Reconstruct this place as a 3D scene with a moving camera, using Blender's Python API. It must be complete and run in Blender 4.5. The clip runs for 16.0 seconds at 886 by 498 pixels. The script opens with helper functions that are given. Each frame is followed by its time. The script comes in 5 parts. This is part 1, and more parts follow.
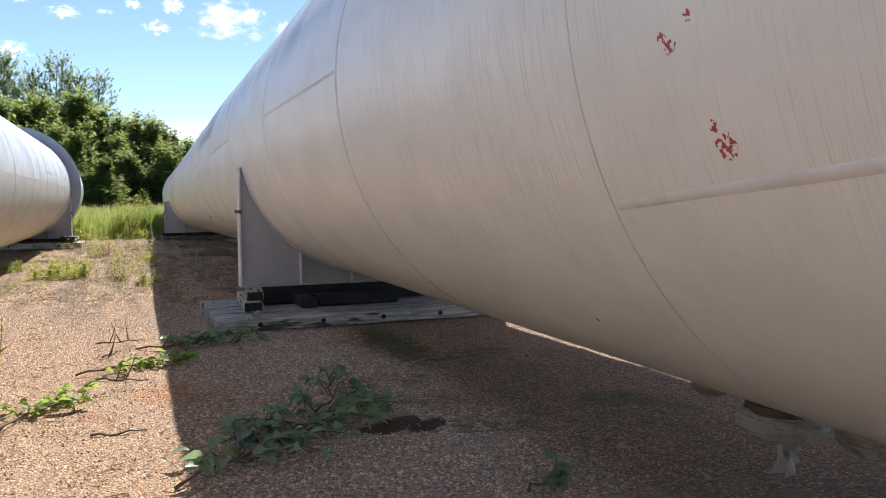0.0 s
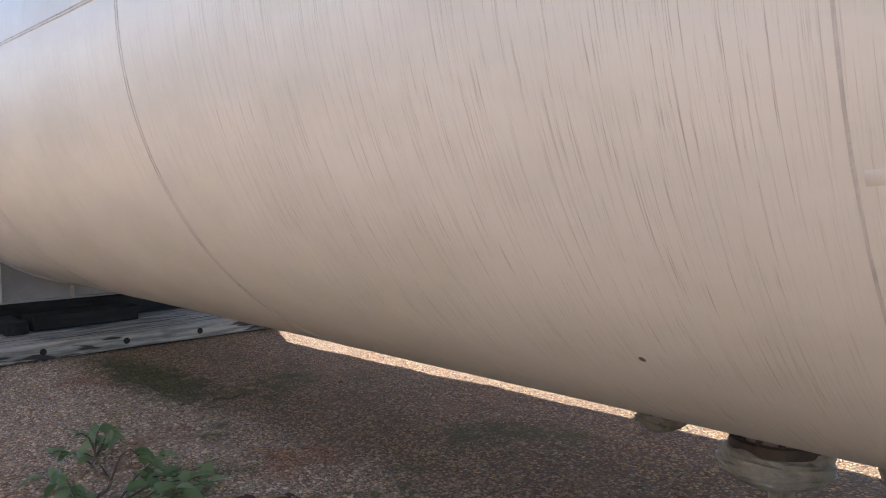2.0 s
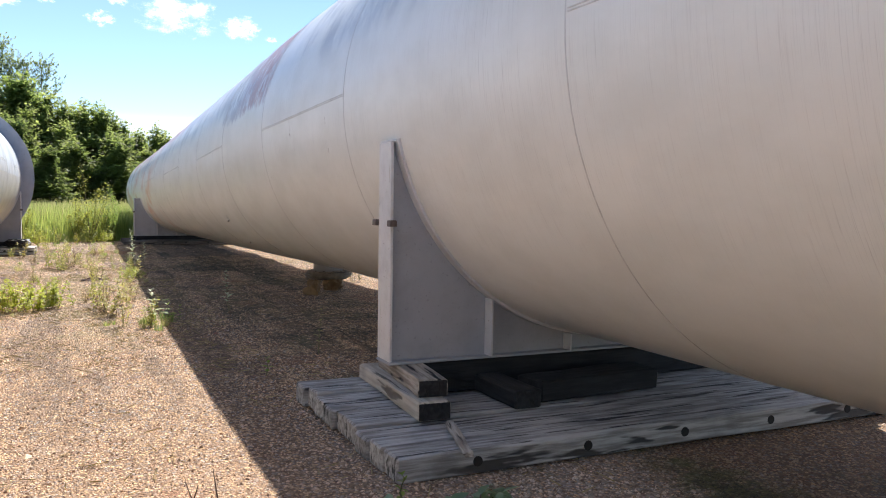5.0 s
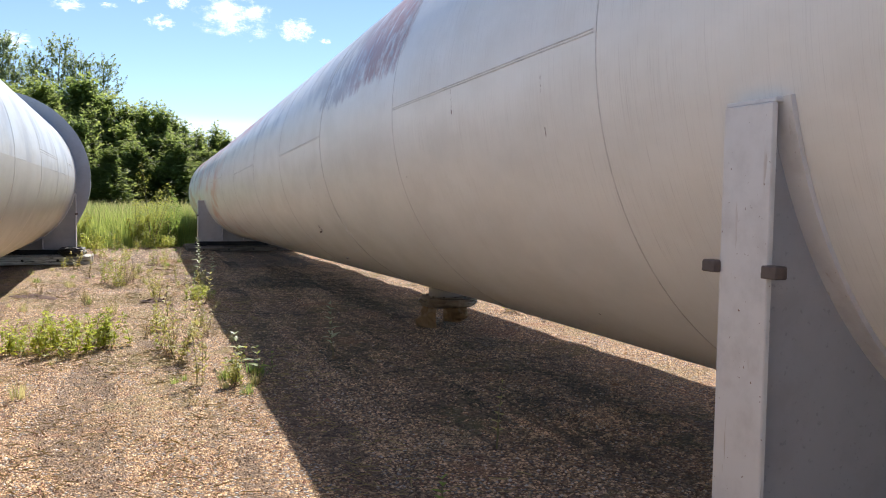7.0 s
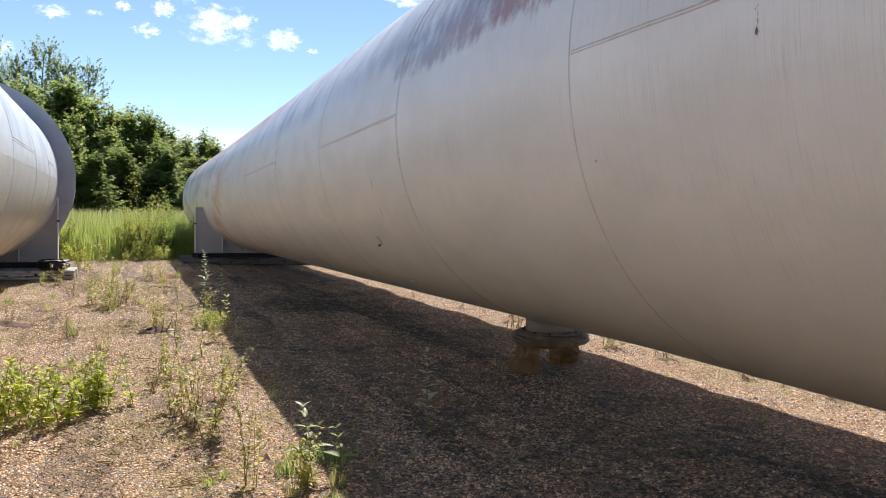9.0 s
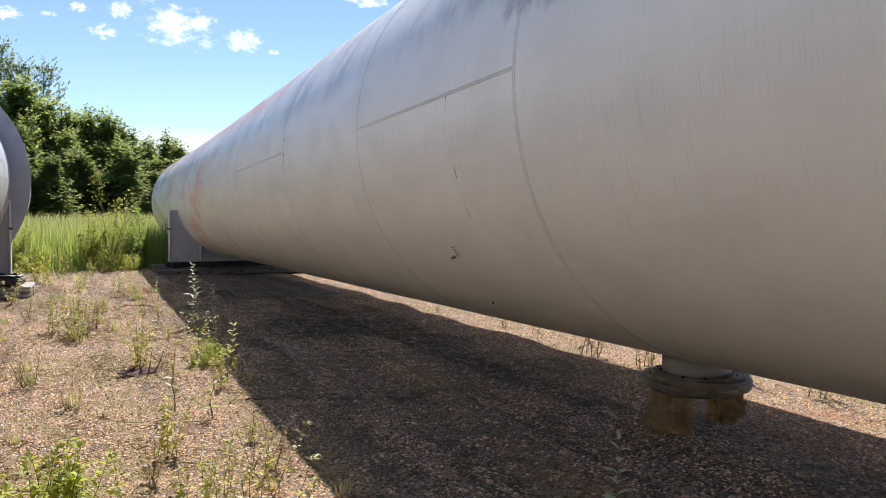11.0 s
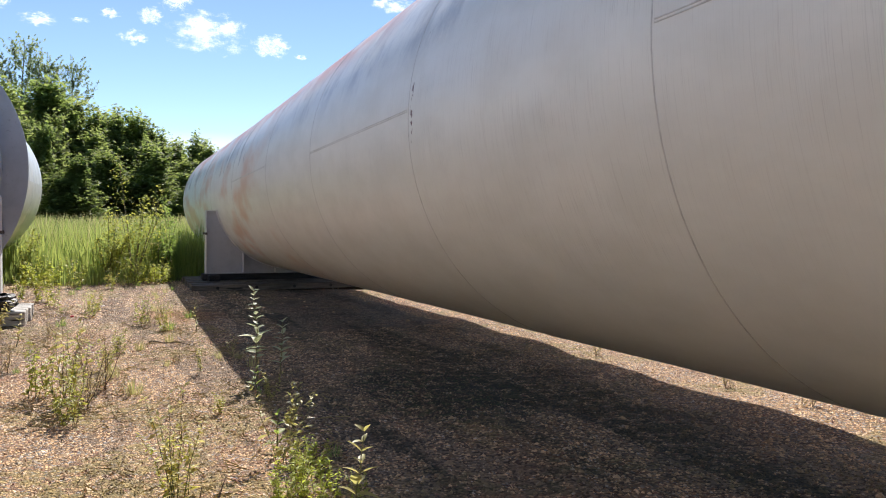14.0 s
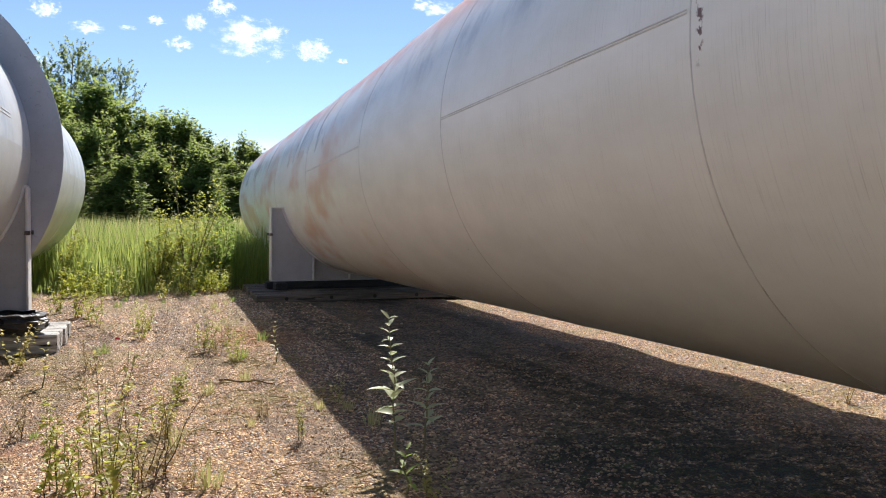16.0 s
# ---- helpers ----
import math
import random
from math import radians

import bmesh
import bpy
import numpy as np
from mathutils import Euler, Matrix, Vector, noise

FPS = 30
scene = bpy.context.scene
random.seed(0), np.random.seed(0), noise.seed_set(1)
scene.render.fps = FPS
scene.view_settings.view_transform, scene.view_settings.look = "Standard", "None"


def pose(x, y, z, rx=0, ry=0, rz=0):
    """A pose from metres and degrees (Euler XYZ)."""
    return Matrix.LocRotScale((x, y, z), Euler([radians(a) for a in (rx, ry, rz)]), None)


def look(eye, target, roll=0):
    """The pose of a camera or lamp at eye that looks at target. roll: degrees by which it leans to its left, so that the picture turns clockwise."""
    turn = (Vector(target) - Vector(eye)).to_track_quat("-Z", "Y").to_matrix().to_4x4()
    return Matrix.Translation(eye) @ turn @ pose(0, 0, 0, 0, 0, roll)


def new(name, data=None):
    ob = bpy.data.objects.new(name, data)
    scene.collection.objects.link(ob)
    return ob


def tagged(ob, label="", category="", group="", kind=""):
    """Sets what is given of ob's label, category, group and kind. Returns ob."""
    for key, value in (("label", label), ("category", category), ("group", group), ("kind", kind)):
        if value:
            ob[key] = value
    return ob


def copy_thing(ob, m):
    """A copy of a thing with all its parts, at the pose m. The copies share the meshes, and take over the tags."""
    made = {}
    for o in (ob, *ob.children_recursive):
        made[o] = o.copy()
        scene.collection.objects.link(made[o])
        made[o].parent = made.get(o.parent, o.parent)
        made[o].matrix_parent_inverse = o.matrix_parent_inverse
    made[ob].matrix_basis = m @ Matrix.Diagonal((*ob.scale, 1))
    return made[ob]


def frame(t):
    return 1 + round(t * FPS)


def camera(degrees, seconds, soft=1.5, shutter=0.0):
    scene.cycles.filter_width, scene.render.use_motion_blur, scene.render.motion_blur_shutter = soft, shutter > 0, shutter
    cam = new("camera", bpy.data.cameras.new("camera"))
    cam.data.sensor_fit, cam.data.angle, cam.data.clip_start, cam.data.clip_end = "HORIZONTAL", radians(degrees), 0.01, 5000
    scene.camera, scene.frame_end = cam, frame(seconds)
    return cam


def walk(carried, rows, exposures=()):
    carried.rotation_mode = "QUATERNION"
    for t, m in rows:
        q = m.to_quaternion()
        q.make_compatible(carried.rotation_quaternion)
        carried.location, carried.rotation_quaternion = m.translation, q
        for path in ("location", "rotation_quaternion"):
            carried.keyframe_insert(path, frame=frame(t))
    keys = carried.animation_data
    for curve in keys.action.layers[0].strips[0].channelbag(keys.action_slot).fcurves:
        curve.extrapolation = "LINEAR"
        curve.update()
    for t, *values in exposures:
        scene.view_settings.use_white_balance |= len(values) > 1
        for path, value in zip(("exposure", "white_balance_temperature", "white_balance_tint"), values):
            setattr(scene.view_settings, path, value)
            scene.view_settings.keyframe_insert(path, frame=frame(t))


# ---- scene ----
cam = camera(57.6, 16.0, soft=1.05)

# rows: seconds, eye, a point looked at, roll
PATH = [
    (0, (0.163, -0.137, 1.543), (0.884, 1.724, 1.419), -0.5),
    (0.5, (0.121, 0.287, 1.522), (0.917, 2.118, 1.395), -0.5),
    (1, (0.077, 0.745, 1.464), (1.048, 2.489, 1.336), -0.6),
    (1.5, (0.067, 1.174, 1.461), (1.282, 2.757, 1.328), -0.6),
    (2, (0.066, 1.697, 1.498), (1.423, 3.159, 1.355), -0.6),
    (2.5, (-0.091, 2.18, 1.464), (1.128, 3.761, 1.341), 0.4),
    (3, (-0.15, 2.709, 1.514), (0.839, 4.443, 1.39), 0.5),
    (3.5, (-0.228, 3.36, 1.561), (0.694, 5.13, 1.439), 0.5),
    (4, (-0.348, 4.014, 1.585), (0.55, 5.797, 1.464), 0.6),
    (4.5, (-0.432, 4.741, 1.576), (0.451, 6.532, 1.456), 0.6),
    (5, (-0.551, 5.469, 1.555), (0.291, 7.279, 1.438), 0.8),
    (5.2, (-0.566, 5.742, 1.561), (0.235, 7.571, 1.449), 0.9),
    (7.3, (-0.468, 9.104, 1.625), (0.252, 10.966, 1.508), 0.9),
    (7.5, (-0.439, 9.395, 1.619), (0.278, 11.259, 1.506), 1.0),
    (8, (-0.434, 10.08, 1.602), (0.282, 11.944, 1.496), 1.1),
    (8.5, (-0.536, 10.738, 1.563), (0.197, 12.596, 1.464), 1.1),
    (9, (-0.65, 11.426, 1.538), (0.108, 13.274, 1.446), 1.2),
    (9.2, (-0.676, 11.678, 1.565), (0.094, 13.522, 1.476), 1.2),
    (11.3, (-0.738, 14.273, 1.516), (0.105, 16.085, 1.428), 0.5),
    (11.5, (-0.723, 14.553, 1.531), (0.121, 16.364, 1.446), 0.6),
    (12, (-0.711, 15.223, 1.504), (0.136, 17.032, 1.42), 0.6),
    (12.5, (-0.622, 15.907, 1.472), (0.223, 17.717, 1.39), 0.6),
    (13, (-0.566, 16.613, 1.477), (0.267, 18.429, 1.396), 0.6),
    (13.5, (-0.497, 17.289, 1.457), (0.31, 19.117, 1.378), 0.7),
    (14, (-0.484, 17.985, 1.447), (0.298, 19.824, 1.369), 0.7),
    (14.5, (-0.505, 18.65, 1.438), (0.254, 20.499, 1.362), 0.6),
    (15, (-0.498, 19.324, 1.428), (0.24, 21.181, 1.354), 0.6),
    (15.5, (-0.546, 19.993, 1.403), (0.165, 21.861, 1.33), 0.5),
    (16, (-0.53, 20.704, 1.352), (0.158, 22.581, 1.278), 0.4),
]
EXPOSURES = [(0.0, 1.14, 6430, 10), (1.0, 1.45, 6400, 10), (2.0, 1.75, 6500, 10), (3.0, 1.46, 6400, 10), (5.0, 1.34, 6400, 10), (7.3, 1.10, 6450, 10), (9.0, 1.05, 6450, 10), (16.0, 1.02, 6420, 10)]
walk(cam, [(t, look(eye, target, roll)) for t, eye, target, roll in PATH], EXPOSURES)

# ---- world, sun ----
SUN = Vector((0.40, 0.99, 1.0)).normalized()
world = bpy.data.worlds.new("sky")
scene.world = world
world.use_nodes = True
sky = world.node_tree.nodes.new("ShaderNodeTexSky")
sky.sky_type, sky.sun_disc = "NISHITA", False
sky.sun_elevation, sky.sun_rotation = math.asin(SUN.z), math.atan2(SUN.x, SUN.y)
sky.air_density, sky.dust_density, sky.ozone_density = 0.7, 0.0, 1.6
world.node_tree.links.new(sky.outputs[0], world.node_tree.nodes["Background"].inputs[0])
world.node_tree.nodes["Background"].inputs[1].default_value = 0.076
sun = new("sun", bpy.data.lights.new("sun", "SUN"))
sun.data.energy, sun.data.angle, sun.data.color = 4.05, radians(0.55), (1.0, 0.94, 0.86)
sun.matrix_world = look(SUN * 60 + Vector((0, 20, 0)), (0, 20, 0))


# ---- materials ----
class Mat:
    """A node material with short ways to add nodes."""

    def __init__(self, name, rough=0.7, metal=0.0):
        self.m = bpy.data.materials.new(name)
        self.m.use_nodes = True
        self.t = self.m.node_tree
        self.b = self.t.nodes["Principled BSDF"]
        self.b.inputs["Roughness"].default_value = rough
        self.b.inputs["Metallic"].default_value = metal

    def n(self, kind):
        return self.t.nodes.new("ShaderNode" + kind)

    def put(self, socket, value):
        if isinstance(value, bpy.types.NodeSocket):
            self.t.links.new(value, socket)
        else:
            socket.default_value = value

    def math(self, op, a, b=0.0, clamp=False):
        node = self.n("Math")
        node.operation, node.use_clamp = op, clamp
        self.put(node.inputs[0], a)
        self.put(node.inputs[1], b)
        return node.outputs[0]

    def uv(self):
        return self.n("UVMap").outputs[0]

    def pos(self):
        return self.n("TexCoord").outputs["Object"]

    def geo(self):
        return self.n("NewGeometry")

    def scaled(self, vec, sx, sy, sz=1.0, off=(0, 0, 0)):
        node = self.n("Mapping")
        self.put(node.inputs[0], vec)
        node.inputs["Scale"].default_value = (sx, sy, sz)
        node.inputs["Location"].default_value = off
        return node.outputs[0]

    def noise(self, vec, scale=1.0, detail=4.0, rough=0.55):
        node = self.n("TexNoise")
        self.put(node.inputs["Vector"], vec)
        node.inputs["Scale"].default_value, node.inputs["Detail"].default_value = scale, detail
        node.inputs["Roughness"].default_value = rough
        return node.outputs["Fac"]

    def voronoi(self, vec, scale, feature="F1"):
        node = self.n("TexVoronoi")
        node.feature = feature
        self.put(node.inputs["Vector"], vec)
        node.inputs["Scale"].default_value = scale
        return node

    def step(self, value, lo, hi, a=0.0, b=1.0):
        node = self.n("MapRange")
        node.interpolation_type = "SMOOTHSTEP"
        self.put(node.inputs[0], value)
        for i, v in enumerate((lo, hi, a, b)):
            node.inputs[i + 1].default_value = v
        return node.outputs[0]

    def mix(self, fac, a, b, blend="MIX"):
        node = self.n("Mix")
        node.data_type, node.blend_type = "RGBA", blend
        self.put(node.inputs[0], fac)
        for i, c in ((6, a), (7, b)):
            self.put(node.inputs[i], (*c, 1) if isinstance(c, tuple) else c)
        return node.outputs[2]

    def split(self, vec):
        node = self.n("SeparateXYZ")
        self.put(node.inputs[0], vec)
        return node.outputs

    def bump(self, height, strength=0.3, dist=0.01):
        node = self.n("Bump")
        node.inputs["Strength"].default_value, node.inputs["Distance"].default_value = strength, dist
        self.put(node.inputs["Height"], height)
        self.put(self.b.inputs["Normal"], node.outputs[0])

    def color(self, c):
        self.put(self.b.inputs["Base Color"], (*c, 1) if isinstance(c, tuple) else c)
        return self

    def rough(self, r):
        self.put(self.b.inputs["Roughness"], r)

    def thin(self, c, amount):
        """Let light through a leaf."""
        tr = self.n("BsdfTranslucent")
        self.put(tr.inputs[0], (*c, 1) if isinstance(c, tuple) else c)
        mx = self.n("MixShader")
        mx.inputs[0].default_value = amount
        self.t.links.new(self.b.outputs[0], mx.inputs[1])
        self.t.links.new(tr.outputs[0], mx.inputs[2])
        self.t.links.new(mx.outputs[0], self.t.nodes["Material Output"].inputs[0])


ARC = 1.8  # metres of arc for a radian on the vessels' paint map


def arc_deg(d):
    return radians(d) * ARC


def paint_material(name, worn):
    """Off-white vessel paint with drip streaks; worn: with bare primer, rust and marks."""
    k = Mat(name, 0.42)
    uv = k.uv()
    tone = 1.0 if worn else 0.64
    u, v, _ = k.split(uv)
    wob = k.noise(k.scaled(uv, 0.6, 0.6), 1.0, 3)
    streak = k.noise(k.scaled(uv, 130, 2.4), 1.0, 5, 0.7)
    fine = k.noise(k.scaled(uv, 240, 1.8), 1.0, 2, 0.6)
    blotch = k.noise(k.scaled(uv, 1.3, 2.2), 1.0, 5, 0.6)
    c = k.mix(k.step(blotch, 0.35, 0.7), tuple(q * tone for q in (0.87, 0.865, 0.825)), tuple(q * tone for q in (0.80, 0.795, 0.75)))
    where = k.step(wob, 0.36, 0.66, 0.20 if worn else 0.05, 0.52 if worn else 0.12)
    where = k.math("MULTIPLY", where, k.step(v, arc_deg(-52), arc_deg(-18), 0.15, 1.0))
    if worn:  # one course is far more streaked than the rest
        band = k.math("MULTIPLY", k.step(u, 2.3, 2.6), k.step(u, 5.2, 4.4))
        where = k.math("ADD", where, k.math("MULTIPLY", band, 0.5), True)
    c = k.mix(k.math("MULTIPLY", k.step(streak, 0.55, 0.70), where), c, (0.46, 0.43, 0.40))
    c = k.mix(k.math("MULTIPLY", k.step(fine, 0.58, 0.7), k.math("MULTIPLY", where, 0.55)), c, (0.40, 0.385, 0.37))
    c = k.mix(k.step(streak, 0.40, 0.24, 0.0, 0.5), c, tuple(q * tone for q in (0.86, 0.85, 0.84)))
    # upper side: bluish sky sheen put into the colour, over patchy grey weathering
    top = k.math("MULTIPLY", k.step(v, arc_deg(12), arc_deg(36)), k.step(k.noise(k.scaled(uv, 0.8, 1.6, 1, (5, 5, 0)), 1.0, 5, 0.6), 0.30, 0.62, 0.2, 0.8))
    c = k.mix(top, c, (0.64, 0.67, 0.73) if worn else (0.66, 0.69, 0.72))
    # dark weathered smears on the upper side
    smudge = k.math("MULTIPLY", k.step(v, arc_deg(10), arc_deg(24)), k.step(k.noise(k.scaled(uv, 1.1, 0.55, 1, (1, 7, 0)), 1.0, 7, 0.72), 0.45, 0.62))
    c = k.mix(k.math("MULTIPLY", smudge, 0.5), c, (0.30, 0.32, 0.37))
    if worn:
        rag = k.noise(k.scaled(uv, 9, 7), 1.0, 5, 0.65)
        chip = k.noise(k.scaled(uv, 62, 54), 1.0, 3)
        # peeled chips that show red primer
        for cu, cv, r in ((1.66, -21.3, 0.06), (1.69, -19.4, 0.03), (1.80, -12.0, 0.042), (1.83, -11.3, 0.028), (1.71, -10.0, 0.026)):
            d = k.n("VectorMath")
            d.operation = "DISTANCE"
            k.put(d.inputs[0], uv)
            d.inputs[1].default_value = (cu, arc_deg(cv), 0)
            m = k.math("MULTIPLY", k.step(d.outputs["Value"], r, 0.2 * r), k.step(chip, 0.42, 0.62, 0.0, 1.5))
            c = k.mix(k.step(m, 0.40, 0.46), c, (0.42, 0.05, 0.045))
        # scuffed dark red primer on the upper flank
        run = k.noise(k.scaled(uv, 10, 2.2), 1.0, 5, 0.65)
        m = k.math("MULTIPLY", k.step(u, 14.5, 15.2), k.step(u, 20.4, 17.2))
        m = k.math("MULTIPLY", m, k.step(v, arc_deg(-1), arc_deg(15)))
        m = k.math("MULTIPLY", m, k.math("ADD", k.math("MULTIPLY", run, 0.75), k.math("MULTIPLY", k.noise(k.scaled(uv, 2.6, 2.0, 1, (4, 9, 0)), 1.0, 7, 0.72), 1.3)))
        c = k.mix(k.step(m, 0.76, 1.08, 0, 0.75), c, k.mix(k.math("MULTIPLY", k.step(u, 17.6, 15.8), k.step(rag, 0.36, 0.5)), (0.36, 0.35, 0.38), (0.36, 0.11, 0.08)))
        # faded orange towards the far end
        m = k.math("MULTIPLY", k.step(u, 21.0, 27.0), k.step(v, arc_deg(24), arc_deg(44)))
        m = k.math("MULTIPLY", m, k.step(k.noise(k.scaled(uv, 0.9, 1.4), 1.0, 4), 0.35, 0.6))
        c = k.mix(k.math("MULTIPLY", m, 0.85), c, (0.60, 0.24, 0.15))
        m = k.math("MULTIPLY", k.step(u, 28.0, 32.0), k.step(k.noise(k.scaled(uv, 0.5, 0.9, 1, (4, 2, 0)), 1.0, 3), 0.46, 0.66))
        c = k.mix(k.math("MULTIPLY", m, 0.75), c, (0.66, 0.38, 0.26))
        # black runs near the far end
        m = k.math("MULTIPLY", k.step(u, 27.5, 30.5), k.step(v, arc_deg(0), arc_deg(12)))
        m = k.math("MULTIPLY", m, k.noise(k.scaled(uv, 2.2, 0.7, 1, (9, 1, 0)), 1.0, 5, 0.7))
        c = k.mix(k.step(m, 0.52, 0.66, 0, 0.7), c, (0.14, 0.13, 0.14))
        # rust bleeding from a weld, and short scratches
        for cu, lo, hi, w in ((23.45, -6.5, 8.5, 0.026), (13.77, -6, 1, 0.012), (12.48, -13, -2, 0.008), (18.79, -29, -14, 0.006), (18.81, -3, 2, 0.006)):
            m = k.step(k.math("ABSOLUTE", k.math("SUBTRACT", u, k.math("ADD", cu - w, k.math("MULTIPLY", chip, 2 * w)))), w, 0.3 * w)
            m = k.math("MULTIPLY", m, k.math("MULTIPLY", k.step(v, arc_deg(lo), arc_deg(lo + 1)), k.step(v, arc_deg(hi), arc_deg(hi - 1))))
            m = k.math("MULTIPLY", m, k.step(k.noise(k.scaled(uv, 22, 16, 1, (3, 8, 0)), 1.0, 3), 0.49, 0.56))
            c = k.mix(m, c, (0.13, 0.06, 0.05))
        # small specks of old mud
        dots = k.voronoi(k.scaled(uv, 1.4, 1.4), 1.0)
        c = k.mix(k.step(dots.outputs["Distance"], 0.022, 0.012), c, (0.12, 0.09, 0.08))
    k.color(c)
    k.rough(k.step(blotch, 0.3, 0.7, 0.32, 0.44))
    k.bump(k.math("ADD", k.math("MULTIPLY", streak, 0.5), k.math("ADD", k.math("MULTIPLY", fine, 0.35), k.math("MULTIPLY", blotch, 1.2))), 0.25, 0.004)
    return k.m


def steel_paint(name, c, dark, rough=0.5, scale=6.0):
    k = Mat(name, rough)
    p = k.pos()
    g = k.noise(p, scale, 5, 0.65)
    f = k.noise(p, scale * 14, 3)
    col = k.mix(k.step(g, 0.4, 0.75), c, dark)
    col = k.mix(k.step(f, 0.62, 0.75, 0, 0.5), col, tuple(x * 0.6 for x in dark))
    k.color(col)
    k.bump(k.math("ADD", g, k.math("MULTIPLY", f, 0.3)), 0.2, 0.004)
    return k.m


def scuffed_paint(name, c, dark):
    """Pale steel paint with rust specks and short rust runs."""
    k = Mat(name, 0.5)
    p = k.pos()
    g = k.noise(p, 5, 5, 0.65)
    run = k.noise(k.scaled(p, 28, 28, 3.0), 1.0, 4, 0.6)
    speck = k.noise(p, 60, 3)
    col = k.mix(k.step(g, 0.4, 0.75), c, dark)
    col = k.mix(k.step(run, 0.64, 0.76, 0, 0.55), col, (0.36, 0.27, 0.20))
    col = k.mix(k.step(speck, 0.70, 0.74), col, (0.16, 0.07, 0.04))
    k.color(col)
    k.bump(k.math("ADD", g, k.math("MULTIPLY", run, 0.3)), 0.25, 0.004)
    return k.m


def timber_material(name, light, dark):
    """Weathered sawn wood, its grain along the local x."""
    k = Mat(name, 0.85)
    p = k.pos()
    rnd = k.n("ObjectInfo").outputs["Random"]
    off = k.n("VectorMath")
    off.operation = "ADD"
    k.put(off.inputs[0], p)
    k.put(off.inputs[1], k.math("MULTIPLY", rnd, 30.0))
    grain = k.noise(k.scaled(off.outputs[0], 2.2, 30, 30), 1.0, 5, 0.6)
    crack = k.noise(k.scaled(off.outputs[0], 1.4, 22, 9), 1.0, 3)
    dirt = k.noise(off.outputs[0], 3.0, 4)
    col = k.mix(k.step(grain, 0.35, 0.65), dark, light)
    col = k.mix(k.step(crack, 0.57, 0.63), col, (0.02, 0.018, 0.016))
    col = k.mix(k.step(dirt, 0.5, 0.75, 0, 0.6), col, tuple(x * 0.55 for x in dark))
    col = k.mix(k.math("MULTIPLY", rnd, 0.35), col, dark)
    k.color(col)
    k.bump(k.math("SUBTRACT", grain, k.step(crack, 0.58, 0.68, 0, 1.6)), 0.7, 0.012)
    return k.m


MOSS_X, MOSS_Y = 2.75, 8.1


